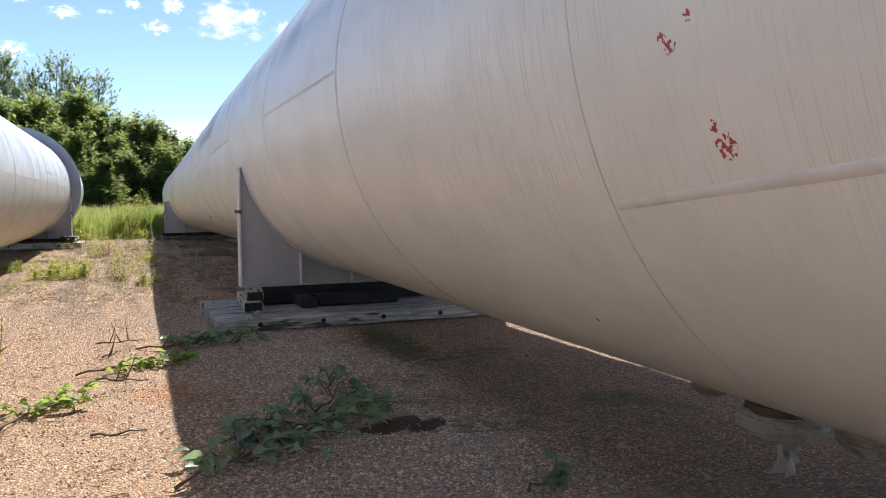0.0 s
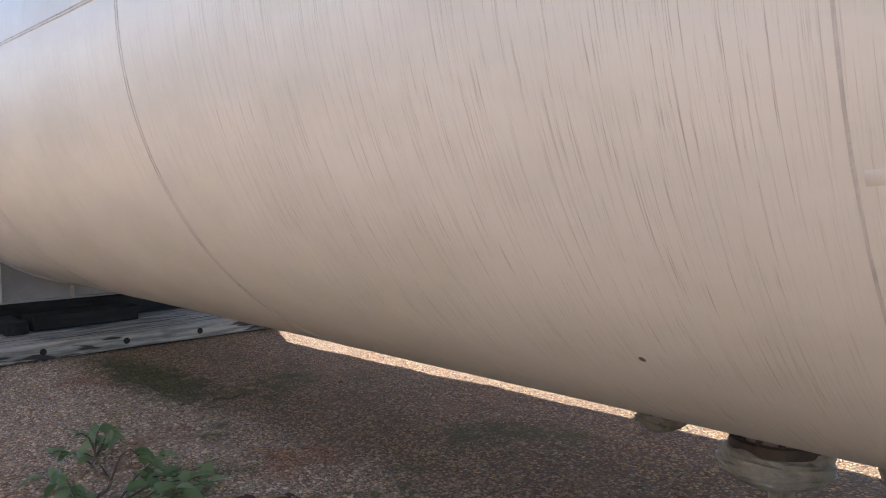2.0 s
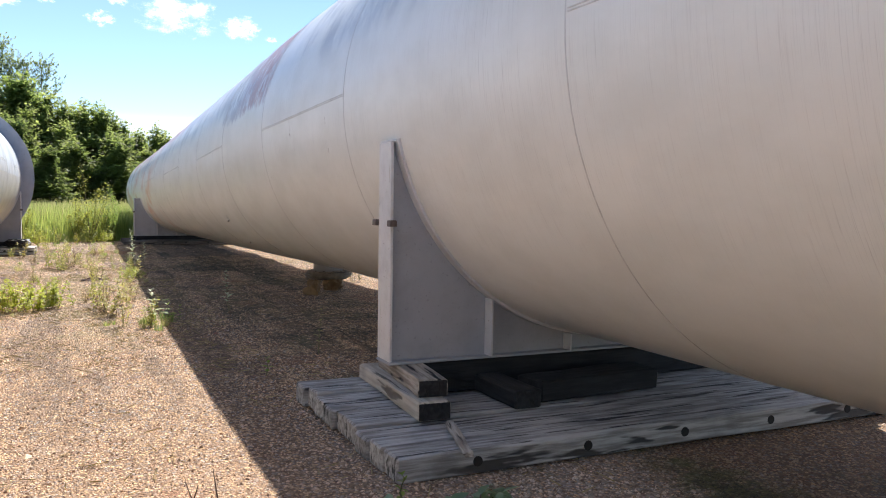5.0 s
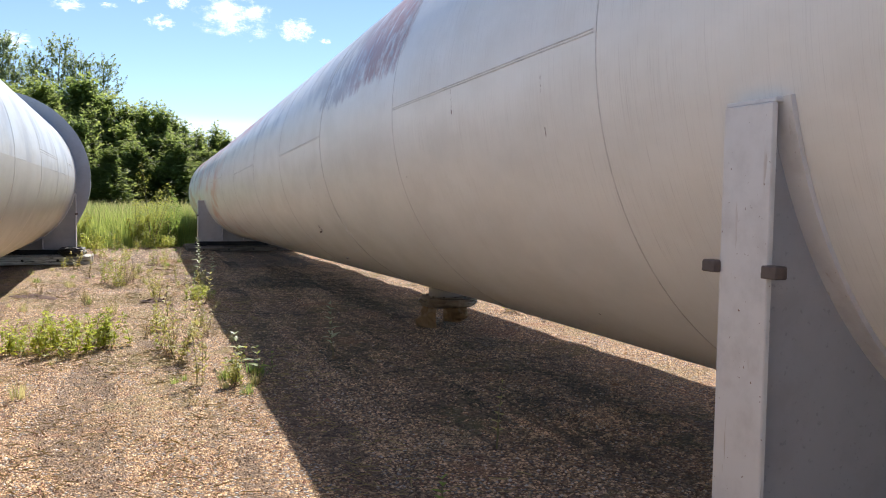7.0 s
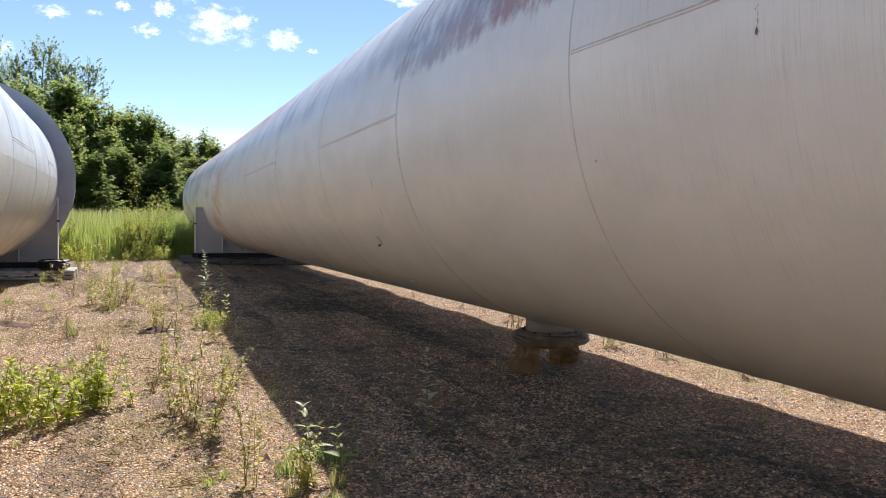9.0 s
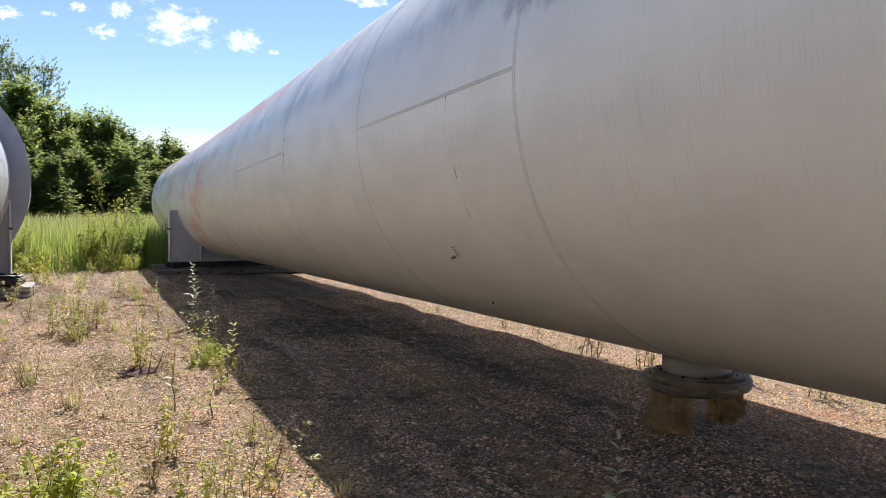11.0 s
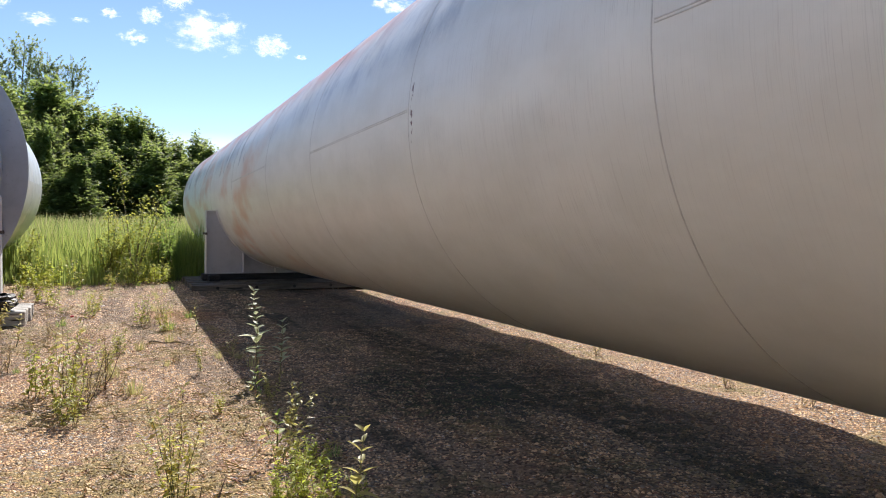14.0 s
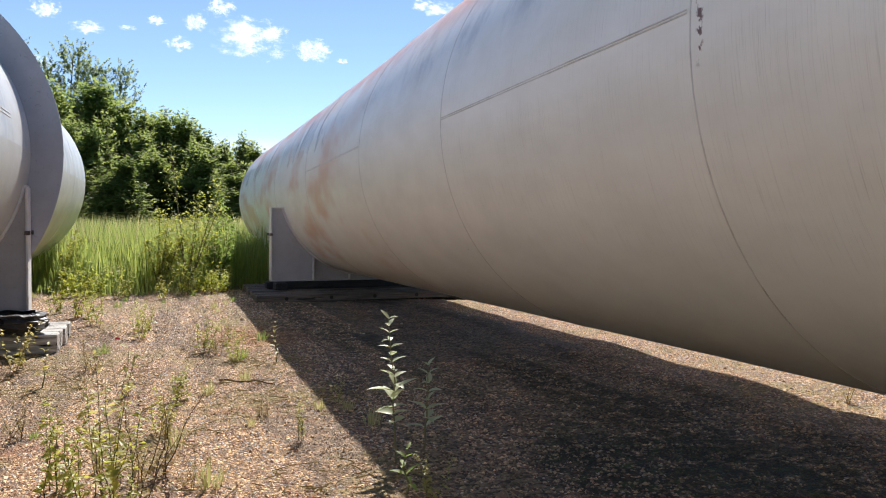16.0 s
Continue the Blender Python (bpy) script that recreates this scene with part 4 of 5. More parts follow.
beam(3.20, 34.95, 0.122, 3.6, 0.26, 0.122, 0, TIMBER_BLACK, "long black beam under the saddle", 22)
# left saddle
beam(-1.86, 30.15, 0.192, 0.8, 0.20, 0.118, 90, TIMBER_BLACK, "dark cribbing timber under the saddle", 31)
beam(-3.45, 30.30, 0.192, 3.7, 0.24, 0.118, 0, TIMBER_BLACK, "long black beam under the saddle", 32)
lump = wrapped_band("black_sheet", 0.30, 0.20, BLACK_SHEET, 21.0)
ob = new("black_sheet", lump)
ob.matrix_world = pose(-1.78, 29.58, 0.40)
tagged(ob, "crumpled black plastic sheet on the timber mat", "plastic sheet")


# ---- plants ----
def leaf_mesh(name, L, w, mat, curl=0.25, rows=4):
    """A pointed leaf along +x with a folded midrib."""
    verts, faces = [], []
    for i in range(rows + 1):
        k = i / rows
        half = w * 0.5 * math.sin(math.pi * (0.06 + 0.94 * k) ** 0.8) if i < rows else 0.002
        z = L * (0.10 * k - curl * k * k)
        verts += [(L * k, -half, z + half * 0.35), (L * k, 0, z), (L * k, half, z + half * 0.35)]
    for i in range(rows):
        a = i * 3
        faces += [(a, a + 1, a + 4, a + 3), (a + 1, a + 2, a + 5, a + 4)]
    return mesh_of(name, verts, faces, mat, None, True)


def leaf_cloud(name, items, mat):
    """Many small leaves as one mesh. items: place, length, width, yaw, tilt, roll."""
    verts, faces = [], []
    for p, L, w, yaw, tilt, roll in items:
        m = Euler((roll, -tilt, yaw)).to_matrix()
        n = len(verts)
        for x, y, z in ((0, 0, 0), (0.45, -0.5, 0.05), (0.5, 0, 0.0), (0.45, 0.5, 0.05), (1, 0, -0.10)):
            verts.append(Vector(p) + m @ Vector((x * L, y * w, z * L)))
        faces += [(n, n + 1, n + 2), (n, n + 2, n + 3), (n + 1, n + 4, n + 2), (n + 2, n + 4, n + 3)]
    return mesh_of(name, verts, faces, mat)


def stem_path(h, lean, seed, n=7):
    rng = random.Random(seed)
    a, pts, p = rng.uniform(0, 6.28), [], Vector((0, 0, -0.02))
    for i in range(n + 1):
        pts.append(p.copy())
        p = p + Vector((math.cos(a) * lean * h / n + rng.uniform(-0.015, 0.015), math.sin(a) * lean * h / n + rng.uniform(-0.015, 0.015), (h + 0.02) / n))
    return pts


def along(pts, k):
    k = min(max(k, 0), 0.999) * (len(pts) - 1)
    i = int(k)
    return pts[i].lerp(pts[i + 1], k - i)


def sapling(name, x, y, h, pairs, size, mat, seed, label, bare=0.3):
    """A single stem with separate leaves in turning pairs."""
    rng = random.Random(seed)
    thing = base(name, x, y, ground_height(x, y), rng.uniform(0, 360), label, "young plant", "weeds on the gravel")
    pts = stem_path(h, 0.08, seed)
    hang("stem", mesh_of("stem", *tube(pts, [0.007 * (1 - 0.75 * i / 7) for i in range(8)], 5), STEM, smooth=True), thing)
    me = leaf_mesh("leaf", size, size * 0.42, mat)
    for i in range(pairs):
        k = bare + (1 - bare) * i / (pairs - 1)
        s = (1.0 - 0.55 * k) if k > 0.5 else (0.55 + 0.45 * k / 0.5)
        for d in (0, 180):
            m = pose(*along(pts, k), rng.uniform(-20, 20), rng.uniform(-38, 8) - 20 * k, i * 83 + d + rng.uniform(-20, 20)) @ Matrix.Scale(s * rng.uniform(0.8, 1.1), 4)
            hang("leaf", me, thing, "", m)
    return thing


def weed(name, h, stems, leaves, size, mat, seed, spread=0.12, label="", dry=False):
    """A clump of stems set with small leaves."""
    rng = random.Random(seed)
    thing = base(name, 0, 0, 0, 0, label, "weed", "weeds on the gravel")
    items = []
    for s in range(stems):
        hh = h * rng.uniform(0.55, 1.0)
        pts = stem_path(hh, rng.uniform(0.1, 0.45), seed * 31 + s)
        q = Vector((rng.uniform(-spread, spread), rng.uniform(-spread, spread), 0))
        pts = [p + q for p in pts]
        hang("stem", mesh_of("stem", *tube(pts, [0.0042 * (1 - 0.7 * i / 7) for i in range(8)], 4), STEM if not dry else TWIG, smooth=True), thing)
        for i in range(leaves):
            k = rng.uniform(0.12, 1.0)
            L = size * rng.uniform(0.6, 1.25) * (1.15 - 0.5 * k)
            items.append((along(pts, k), L, L * (0.42 if not dry else 0.26), rng.uniform(0, 6.28), rng.uniform(-0.5, 0.9), rng.uniform(-0.7, 0.7)))
    tagged(hang("leaves", leaf_cloud("leaves", items, mat), thing), kind="stuff")
    return thing


def blades(name, n, h, spread, mat, seed):
    """A tuft of thin grass."""
    rng = random.Random(seed)
    verts, faces = [], []
    for _ in range(n):
        a, r = rng.uniform(0, 6.28), spread * rng.random() ** 0.6
        p = Vector((r * math.cos(a), r * math.sin(a), -0.01))
        d = Vector((math.cos(a), math.sin(a), 0)) * rng.uniform(0.05, 0.5) * h
        hh, w = h * rng.uniform(0.5, 1), 0.0035
        side = Vector((-math.sin(a), math.cos(a), 0)) * w
        k = len(verts)
        mid = p + d * 0.35 + Vector((0, 0, hh * 0.6))
        verts += [p - side, p + side, mid + side * 0.8, mid - side * 0.8, p + d + Vector((0, 0, hh))]
        faces += [(k, k + 1, k + 2, k + 3), (k + 3, k + 2, k + 4)]
    return mesh_of(name, verts, faces, mat)


def cut_branch(x, y, rz, L, twigs, leaves, size, mat, seed, label, height=0.16):
    """A felled leafy branch that lies on the gravel."""
    rng = random.Random(seed)
    thing = base("cut_branch", x, y, ground_height(x, y), rz, label, "cut branch", "cut branches on the gravel")
    spots = []
    main = [Vector((L * (i / 8 - 0.5), 0.05 * math.sin(i * 0.9 + seed), 0.012 + 0.03 * abs(math.sin(i * 1.3)))) for i in range(9)]
    hang("main_stem", mesh_of("main_stem", *tube(main, [0.011 - 0.001 * i for i in range(9)], 6), TWIG, smooth=True), thing)
    for t in range(twigs):
        k = rng.uniform(0.2, 1.0)
        p = along(main, k)
        a = rng.uniform(-1.2, 1.2) + (math.pi if rng.random() < 0.15 else 0)
        tl = L * rng.uniform(0.18, 0.42)
        pts = [p + Vector((math.cos(a) * tl * q, math.sin(a) * tl * q, height * 0.9 * math.sin(q * 2.2) * rng.uniform(0.4, 1))) for q in (0, 0.33, 0.66, 1)]
        hang("side_twig", mesh_of("side_twig", *tube(pts, [0.006, 0.005, 0.004, 0.002], 5), TWIG, smooth=True), thing)
        spots += [(along(pts, rng.uniform(0.15, 1.0)), a) for _ in range(leaves)]
    mes = [leaf_mesh("leaf", size, size * 0.66, mat, 0.15 + 0.25 * i) for i in range(3)]
    for i, (p, a) in enumerate(spots):
        z = max(p.z, 0.02)
        m = pose(p.x, p.y, z, rng.uniform(-60, 60), rng.uniform(-30, 35), math.degrees(a) + rng.uniform(-75, 75)) @ Matrix.Scale(rng.uniform(0.6, 1.15), 4)
        hang("leaf", mes[i % 3], thing, "", m)
    return thing


# cut branches and twigs in the first stretch
cut_branch(0.95, 4.92, 46, 1.65, 26, 11, 0.105, LEAF_CUT, 1, "cut leafy branch wilting in the shade", 0.17)
cut_branch(1.55, 5.95, 70, 0.8, 7, 6, 0.10, LEAF_CUT, 2, "small cut leafy branch on gravel", 0.2)
cut_branch(0.70, 8.72, -4, 1.05, 16, 11, 0.10, LEAF_CUT, 3, "cut leafy branch beside the timber mat", 0.15)
cut_branch(0.08, 7.72, 10, 0.85, 12, 9, 0.085, LEAF_FRESH, 4, "cut leafy twig lying in the sun", 0.08)
cut_branch(-0.50, 6.30, 55, 0.9, 11, 9, 0.085, LEAF_FRESH, 5, "cut leafy twig lying in the sun", 0.08)
cut_branch(2.22, 3.62, 30, 0.30, 4, 6, 0.09, LEAF_CUT, 7, "small wilting leafy sprig on shaded gravel", 0.10)


def twig(x, y, rz, L, fork, seed, label):
    rng = random.Random(seed)
    thing = base("twig", x, y, ground_height(x, y), rz, label, "twig", "twigs on the gravel")
    main = [Vector((L * (i / 6 - 0.5), 0.02 * math.sin(i + seed), 0.012 + 0.01 * math.sin(i * 2.0))) for i in range(7)]
    pieces = [tube(main, [0.010 - 0.0009 * i for i in range(7)], 6)]
    for i in range(fork):
        p = along(main, rng.uniform(0.2, 0.8))
        a = rng.uniform(0, 6.28)
        pieces.append(tube([p, p + Vector((math.cos(a) * 0.05, math.sin(a) * 0.05, 0.10)), p + Vector((math.cos(a) * 0.09, math.sin(a) * 0.09, 0.22))], [0.007, 0.005, 0.002], 5))
    hang("wood", mesh_of("wood", *joined(pieces), TWIG, smooth=True), thing)


twig(0.02, 9.35, 15, 0.5, 3, 1, "dry forked twig standing up from gravel")
twig(0.05, 5.60, 5, 0.35, 0, 2, "short dry stick on gravel")
twig(2.94, 7.07, -12, 0.34, 0, 3, "short pale stick on mossy gravel")
twig(0.23, 27.40, -35, 0.50, 0, 4, "dry grey stick across the wheel track")
twig(-0.13, 21.75, 20, 0.55, 2, 5, "dry bent stick beside a scrape")
twig(0.65, 20.35, -5, 0.25, 0, 6, "short pale stick on gravel")
twig(0.05, 7.30, -20, 0.45, 2, 7, "dry forked twig on gravel")
twig(-0.05, 8.6, 70, 0.4, 2, 8, "dry forked twig on gravel")

# single young plants
for x, y, h, pairs, size, mat, seed in ((0.76, 24.95, 0.80, 15, 0.15, LEAF_SILVER, 1), (0.98, 25.15, 0.50, 8, 0.15, LEAF_SILVER, 2), (0.40, 15.95, 0.42, 6, 0.15, LEAF_SILVER, 3), (0.56, 15.85, 0.30, 5, 0.12, LEAF_FRESH, 18),
                                        (0.66, 24.45, 0.24, 5, 0.10, LEAF_FRESH, 4), (-0.03, 20.28, 0.50, 7, 0.12, LEAF_PALE, 5), (1.44, 16.71, 0.56, 9, 0.13, LEAF_SILVER, 6),
                                        (-0.98, 8.05, 0.48, 7, 0.12, LEAF_PALE, 7), (0.60, 28.35, 0.38, 7, 0.09, LEAF_PALE, 8), (0.62, 21.6, 0.42, 7, 0.15, LEAF_PALE, 9),
                                        (-1.33, 27.8, 0.34, 6, 0.11, LEAF_PALE, 10), (0.50, 22.85, 0.22, 4, 0.12, LEAF_FRESH, 11), (0.72, 16.2, 0.18, 4, 0.08, LEAF_FRESH, 12),
                                        (1.05, 12.6, 0.16, 4, 0.10, LEAF_FRESH, 13), (0.98, 9.25, 0.14, 4, 0.09, LEAF_FRESH, 14), (0.20, 19.9, 0.3, 5, 0.10, LEAF_PALE, 15),
                                        (1.75, 13.4, 0.45, 7, 0.08, LEAF_PALE, 16), (0.72, 23.4, 0.30, 6, 0.09, LEAF_PALE, 17)):
    sapling("young_plant", x, y, h, pairs, size, mat, seed, "young single-stemmed plant with pale leaves" if mat in (LEAF_PALE, LEAF_SILVER) else "young green seedling on gravel")

KINDS = {
    "green": [weed("green_weed", 0.46, 18, 42, 0.08, LEAF_LIME, 101 + i, 0.30, "bushy bright green weed on gravel") for i in range(2)],
    "yellow": [weed("yellow_weed", 0.58, 6, 34, 0.075, LEAF_YELLOW, 111 + i, 0.10, "yellowing upright weed on gravel") for i in range(2)],
    "dry": [weed("dry_weed", 0.50, 6, 26, 0.065, LEAF_DRY, 121 + i, 0.10, "dry brownish weed on gravel", True) for i in range(2)],
    "tall": [weed("tall_weed", 0.85, 5, 30, 0.085, LEAF_PALE, 131 + i, 0.06, "tall leafy pale green weed on gravel") for i in range(2)],
}
SPOTS = (("green", -1.20, 17.75, 1.0), ("green", -0.85, 18.2, 0.95), ("green", -1.55, 18.0, 0.8), ("tall", -0.03, 16.98, 0.85), ("tall", 0.05, 15.90, 0.65), ("yellow", 0.36, 15.80, 0.75), ("dry", -0.15, 17.3, 0.9), ("tall", 0.50, 22.6, 0.75), ("yellow", -0.2, 17.8, 0.8), ("dry", 0.30, 18.6, 0.8), ("yellow", 0.42, 20.9, 0.6),
         ("tall", -0.1, 17.5, 0.6), ("dry", -0.35, 18.6, 0.6), ("yellow", -0.2, 19.1, 0.7), ("tall", 0.2, 18.1, 0.7), ("tall", 0.74, 24.3, 0.40), ("green", 0.48, 22.0, 0.50), ("yellow", 0.70, 21.8, 0.35),
         ("green", 0.58, 22.4, 0.4), ("yellow", -0.74, 24.35, 0.95), ("dry", -0.62, 24.5, 0.9), ("tall", -0.72, 24.95, 0.9), ("yellow", -0.95, 25.0, 0.8), ("dry", -0.5, 25.1, 1.0), ("yellow", -0.13, 22.3, 0.7),
         ("tall", -0.14, 22.05, 0.75), ("dry", -1.1, 21.5, 0.7), ("dry", -0.75, 20.6, 0.6), ("yellow", -0.55, 31.0, 0.7), ("yellow", 0.0, 29.1, 0.7), ("yellow", 0.22, 28.5, 0.6), ("dry", 0.1, 28.9, 0.5),
         ("yellow", -1.15, 31.6, 0.8), ("yellow", -1.35, 32.4, 1.1), ("yellow", -0.6, 30.2, 0.6), ("dry", -1.0, 28.3, 0.6), ("tall", -1.62, 28.7, 0.7), ("yellow", -1.9, 28.6, 0.5), ("dry", -0.7, 27.2, 0.5),
         ("yellow", -1.75, 33.1, 0.8), ("yellow", -0.3, 34.8, 0.8), ("yellow", 0.1, 35.6, 1.2), ("green", 0.5, 35.9, 1.0), ("yellow", -0.9, 35.2, 1.1), ("green", -1.6, 35.6, 1.3), ("yellow", 0.8, 36.3, 1.0),
         ("tall", 0.35, 25.6, 0.4), ("dry", 0.2, 26.2, 0.4), ("yellow", 0.35, 19.2, 0.4), ("dry", -0.05, 15.2, 0.35), ("dry", 4.35, 21.05, 1.2), ("dry", 4.5, 20.35, 1.1), ("yellow", 4.75, 19.4, 0.7),
         ("dry", 4.9, 18.6, 0.8), ("dry", 5.1, 17.6, 0.8), ("dry", 5.2, 16.6, 0.8), ("yellow", 5.3, 15.7, 0.6), ("dry", 5.0, 15.0, 0.6), ("dry", 5.1, 7.4, 0.5), ("dry", 5.2, 6.8, 0.6), ("dry", 5.0, 6.0, 0.5),
         ("dry", 4.6, 22.6, 0.5), ("dry", 4.7, 23.6, 0.6), ("dry", 4.5, 25.4, 0.5), ("dry", -1.9, 23.1, 0.5), ("yellow", -0.7, 24.0, 0.6), ("yellow", 0.3, 24.0, 0.35), ("dry", 0.0, 23.4, 0.35),
         ("yellow", -0.3, 26.9, 0.55), ("dry", -0.35, 24.9, 0.4), ("green", -2.3, 20.0, 0.7), ("yellow", -0.45, 26.0, 0.6), ("dry", -1.3, 26.2, 0.6), ("tall", 0.75, 26.4, 0.3), ("tall", 0.3, 29.6, 0.45))
rng = random.Random(5)
used = set()
for kind, x, y, s in SPOTS:
    src = KINDS[kind][rng.randrange(2)]
    m = pose(x, y, ground_height(x, y), 0, 0, rng.uniform(0, 360))
    if src.name not in used:
        used.add(src.name)
        src.matrix_world = m
        src.scale = (s, s, s)
    else:
        src2 = copy_thing(src, m)
        src2.scale = (s, s, s)

tuft = [blades("grass_tuft", 40, 0.16, 0.07, GRASS if i else GRASS_SEED, i) for i in range(2)] + [blades("grass_tuft", 36, 0.15, 0.06, GRASS_SEED, 5)]
for i in range(90):
    if i < 12:
        x, y, s = 0.36 + rng.uniform(-0.25, 0.25), 15.8 + rng.uniform(-0.4, 0.6), rng.uniform(0.5, 1.1)
    else:
        x, y, s = rng.uniform(-2.6, 0.9), rng.uniform(15, 36), rng.uniform(0.4, 1.1)
    ob = new("grass_tuft", tuft[rng.randrange(3)])
    ob.matrix_world = pose(x, y, ground_height(x, y), 0, 0, rng.uniform(0, 360)) @ Matrix.Scale(s, 4)
    tagged(ob, "small tuft of thin grass on gravel", "grass tuft", "grass tufts")

# scraped soil, a red scrap and a few larger stones
for x, y, r, h in ((-0.13, 21.9, 0.28, 0.05), (-1.95, 22.9, 0.35, 0.05), (1.80, 5.05, 0.24, 0.035), (2.02, 4.95, 0.17, 0.03)):
    verts, faces, n = [(0, 0, h)], [], 22
    for i in range(1, 6):
        for j in range(n):
            a, q = 2 * math.pi * j / n, i / 5
            d = r * q * (1 + 0.3 * noise.noise((math.cos(a) * 2, math.sin(a) * 2, x)))
            verts.append((d * 1.4 * math.cos(a), d * 0.7 * math.sin(a), h * (1 - q) ** 1.2 * (0.7 + 0.9 * noise.noise((d * 9, a * 2, y))) - (0.012 if i == 5 else 0)))
    faces = [(0, 1 + j, 1 + (j + 1) % n) for j in range(n)]
    for i in range(4):
        for j in range(n):
            k = (j + 1) % n
            faces.append((1 + i * n + j, 1 + (i + 1) * n + j, 1 + (i + 1) * n + k, 1 + i * n + k))
    ob = new("dirt_mound", mesh_of("dirt_mound", verts, faces, DARK_SOIL, None, True))
    ob.matrix_world = pose(x, y, ground_height(x, y), 0, 0, 20 * x)
    tagged(ob, "low heap of dark reddish soil and roots", "dirt mound")
ob = new("plastic_scrap", block("plastic_scrap", 0.05, 0.04, 0.03, RED_BIT, 0.008, 0.004, 4))
ob.matrix_world = pose(-0.85, 30.2, ground_height(-0.85, 30.2))
tagged(ob, "small red plastic scrap on gravel", "plastic scrap")


# ---- shrubs, reeds and trees ----
def shrub(x, y, h, seed, label):
    rng = random.Random(seed)
    thing = base("shrub", x, y, 0, 0, label, "shrub", "shrubs at the edge of the reeds")
    items = []
    for s in range(7):
        hh = h * (1.0 if s == 0 else rng.uniform(0.45, 0.9))
        pts = stem_path(hh, 0.1 if s == 0 else rng.uniform(0.15, 0.5), seed * 17 + s, 7)
        hang("stem", mesh_of("stem", *tube(pts, [0.018 * (1 - 0.8 * i / 7) for i in range(8)], 5), STEM, smooth=True), thing)
        for i in range(260):
            k = rng.uniform(0.15, 1.0)
            p = along(pts, k) + Vector((rng.gauss(0, 1), rng.gauss(0, 1), rng.gauss(0, 0.8))) * (0.20 * h / 2.6) * (1.15 - 0.8 * k)
            p.z = max(p.z, 0.05)
            L = rng.uniform(0.04, 0.085)
            items.append((p, L, L * 0.5, rng.uniform(0, 6.28), rng.uniform(-0.8, 0.9), rng.uniform(-1, 1)))
    hang("foliage", leaf_cloud("foliage", items, LEAF_YELLOW if seed % 2 else LEAF_FRESH), thing)


shrub(0.16, 36.7, 2.7, 1, "slender yellow-green shrub among the reeds")
shrub(-0.35, 36.5, 1.5, 3, "low yellow-green shrub at the gravel's edge")
shrub(1.05, 38.0, 1.9, 2, "green shrub beside the vessel's end")
shrub(0.75, 37.2, 1.3, 4, "low green shrub among the reeds")
shrub(-1.9, 37.3, 1.1, 5, "low yellow-green shrub at the gravel's edge")


def reeds(name, n, x0, x1, y0, y1, h0, h1, w, mat, seed, label):
    r = np.random.RandomState(seed)
    x, y = r.uniform(x0, x1, n), y0 + (y1 - y0) * r.rand(n) ** 1.25
    y = y + 0.5 * np.sin(x * 1.7) * (y < y0 + 2)
    h, a = r.uniform(h0, h1, n) * (0.85 + 0.15 * np.sin(x * 0.9 + y * 0.7)), r.uniform(0, 6.28, n)
    lean, b = r.uniform(0.02, 0.30, n), r.uniform(0, 6.28, n)
    sx, sy = np.cos(a) * w / 2, np.sin(a) * w / 2
    dx, dy = np.cos(b) * lean * h, np.sin(b) * lean * h
    z0 = np.full(n, -0.02)
    V = np.stack([np.stack([x - sx, y - sy, z0], 1), np.stack([x + sx, y + sy, z0], 1),
                  np.stack([x + dx * 0.3 + sx * 0.8, y + dy * 0.3 + sy * 0.8, h * 0.6], 1), np.stack([x + dx * 0.3 - sx * 0.8, y + dy * 0.3 - sy * 0.8, h * 0.6], 1),
                  np.stack([x + dx, y + dy, h], 1)], 1).reshape(-1, 3)
    k = np.arange(n) * 5
    F = [t for q in k.tolist() for t in ((q, q + 1, q + 2, q + 3), (q + 3, q + 2, q + 4))]
    tagged(new(name, mesh_of(name, V, F, mat)), label, "reeds", kind="stuff")


reeds("reed_bed", 15000, -9, 4.5, 36.7, 46, 0.8, 1.45, 0.022, GRASS, 1, "dense green reeds at the edge of the gravel")
reeds("reed_bed", 12000, -14, 6, 42, 62, 0.9, 1.45, 0.035, GRASS, 2, "green reeds in the field")
reeds("seeding_grass", 5000, -9, 4.5, 38.5, 50, 1.1, 1.6, 0.014, GRASS_SEED, 3, "pale seeding grass above the reeds")
reeds("seeding_grass", 15000, -45, 45, 50, 112, 1.0, 1.6, 0.07, GRASS_SEED, 4, "pale seeding grass field before the trees")
reeds("verge_grass", 2600, -6, 1.6, 36.0, 37.2, 0.15, 0.5, 0.012, GRASS, 5, "short grass at the edge of the gravel")


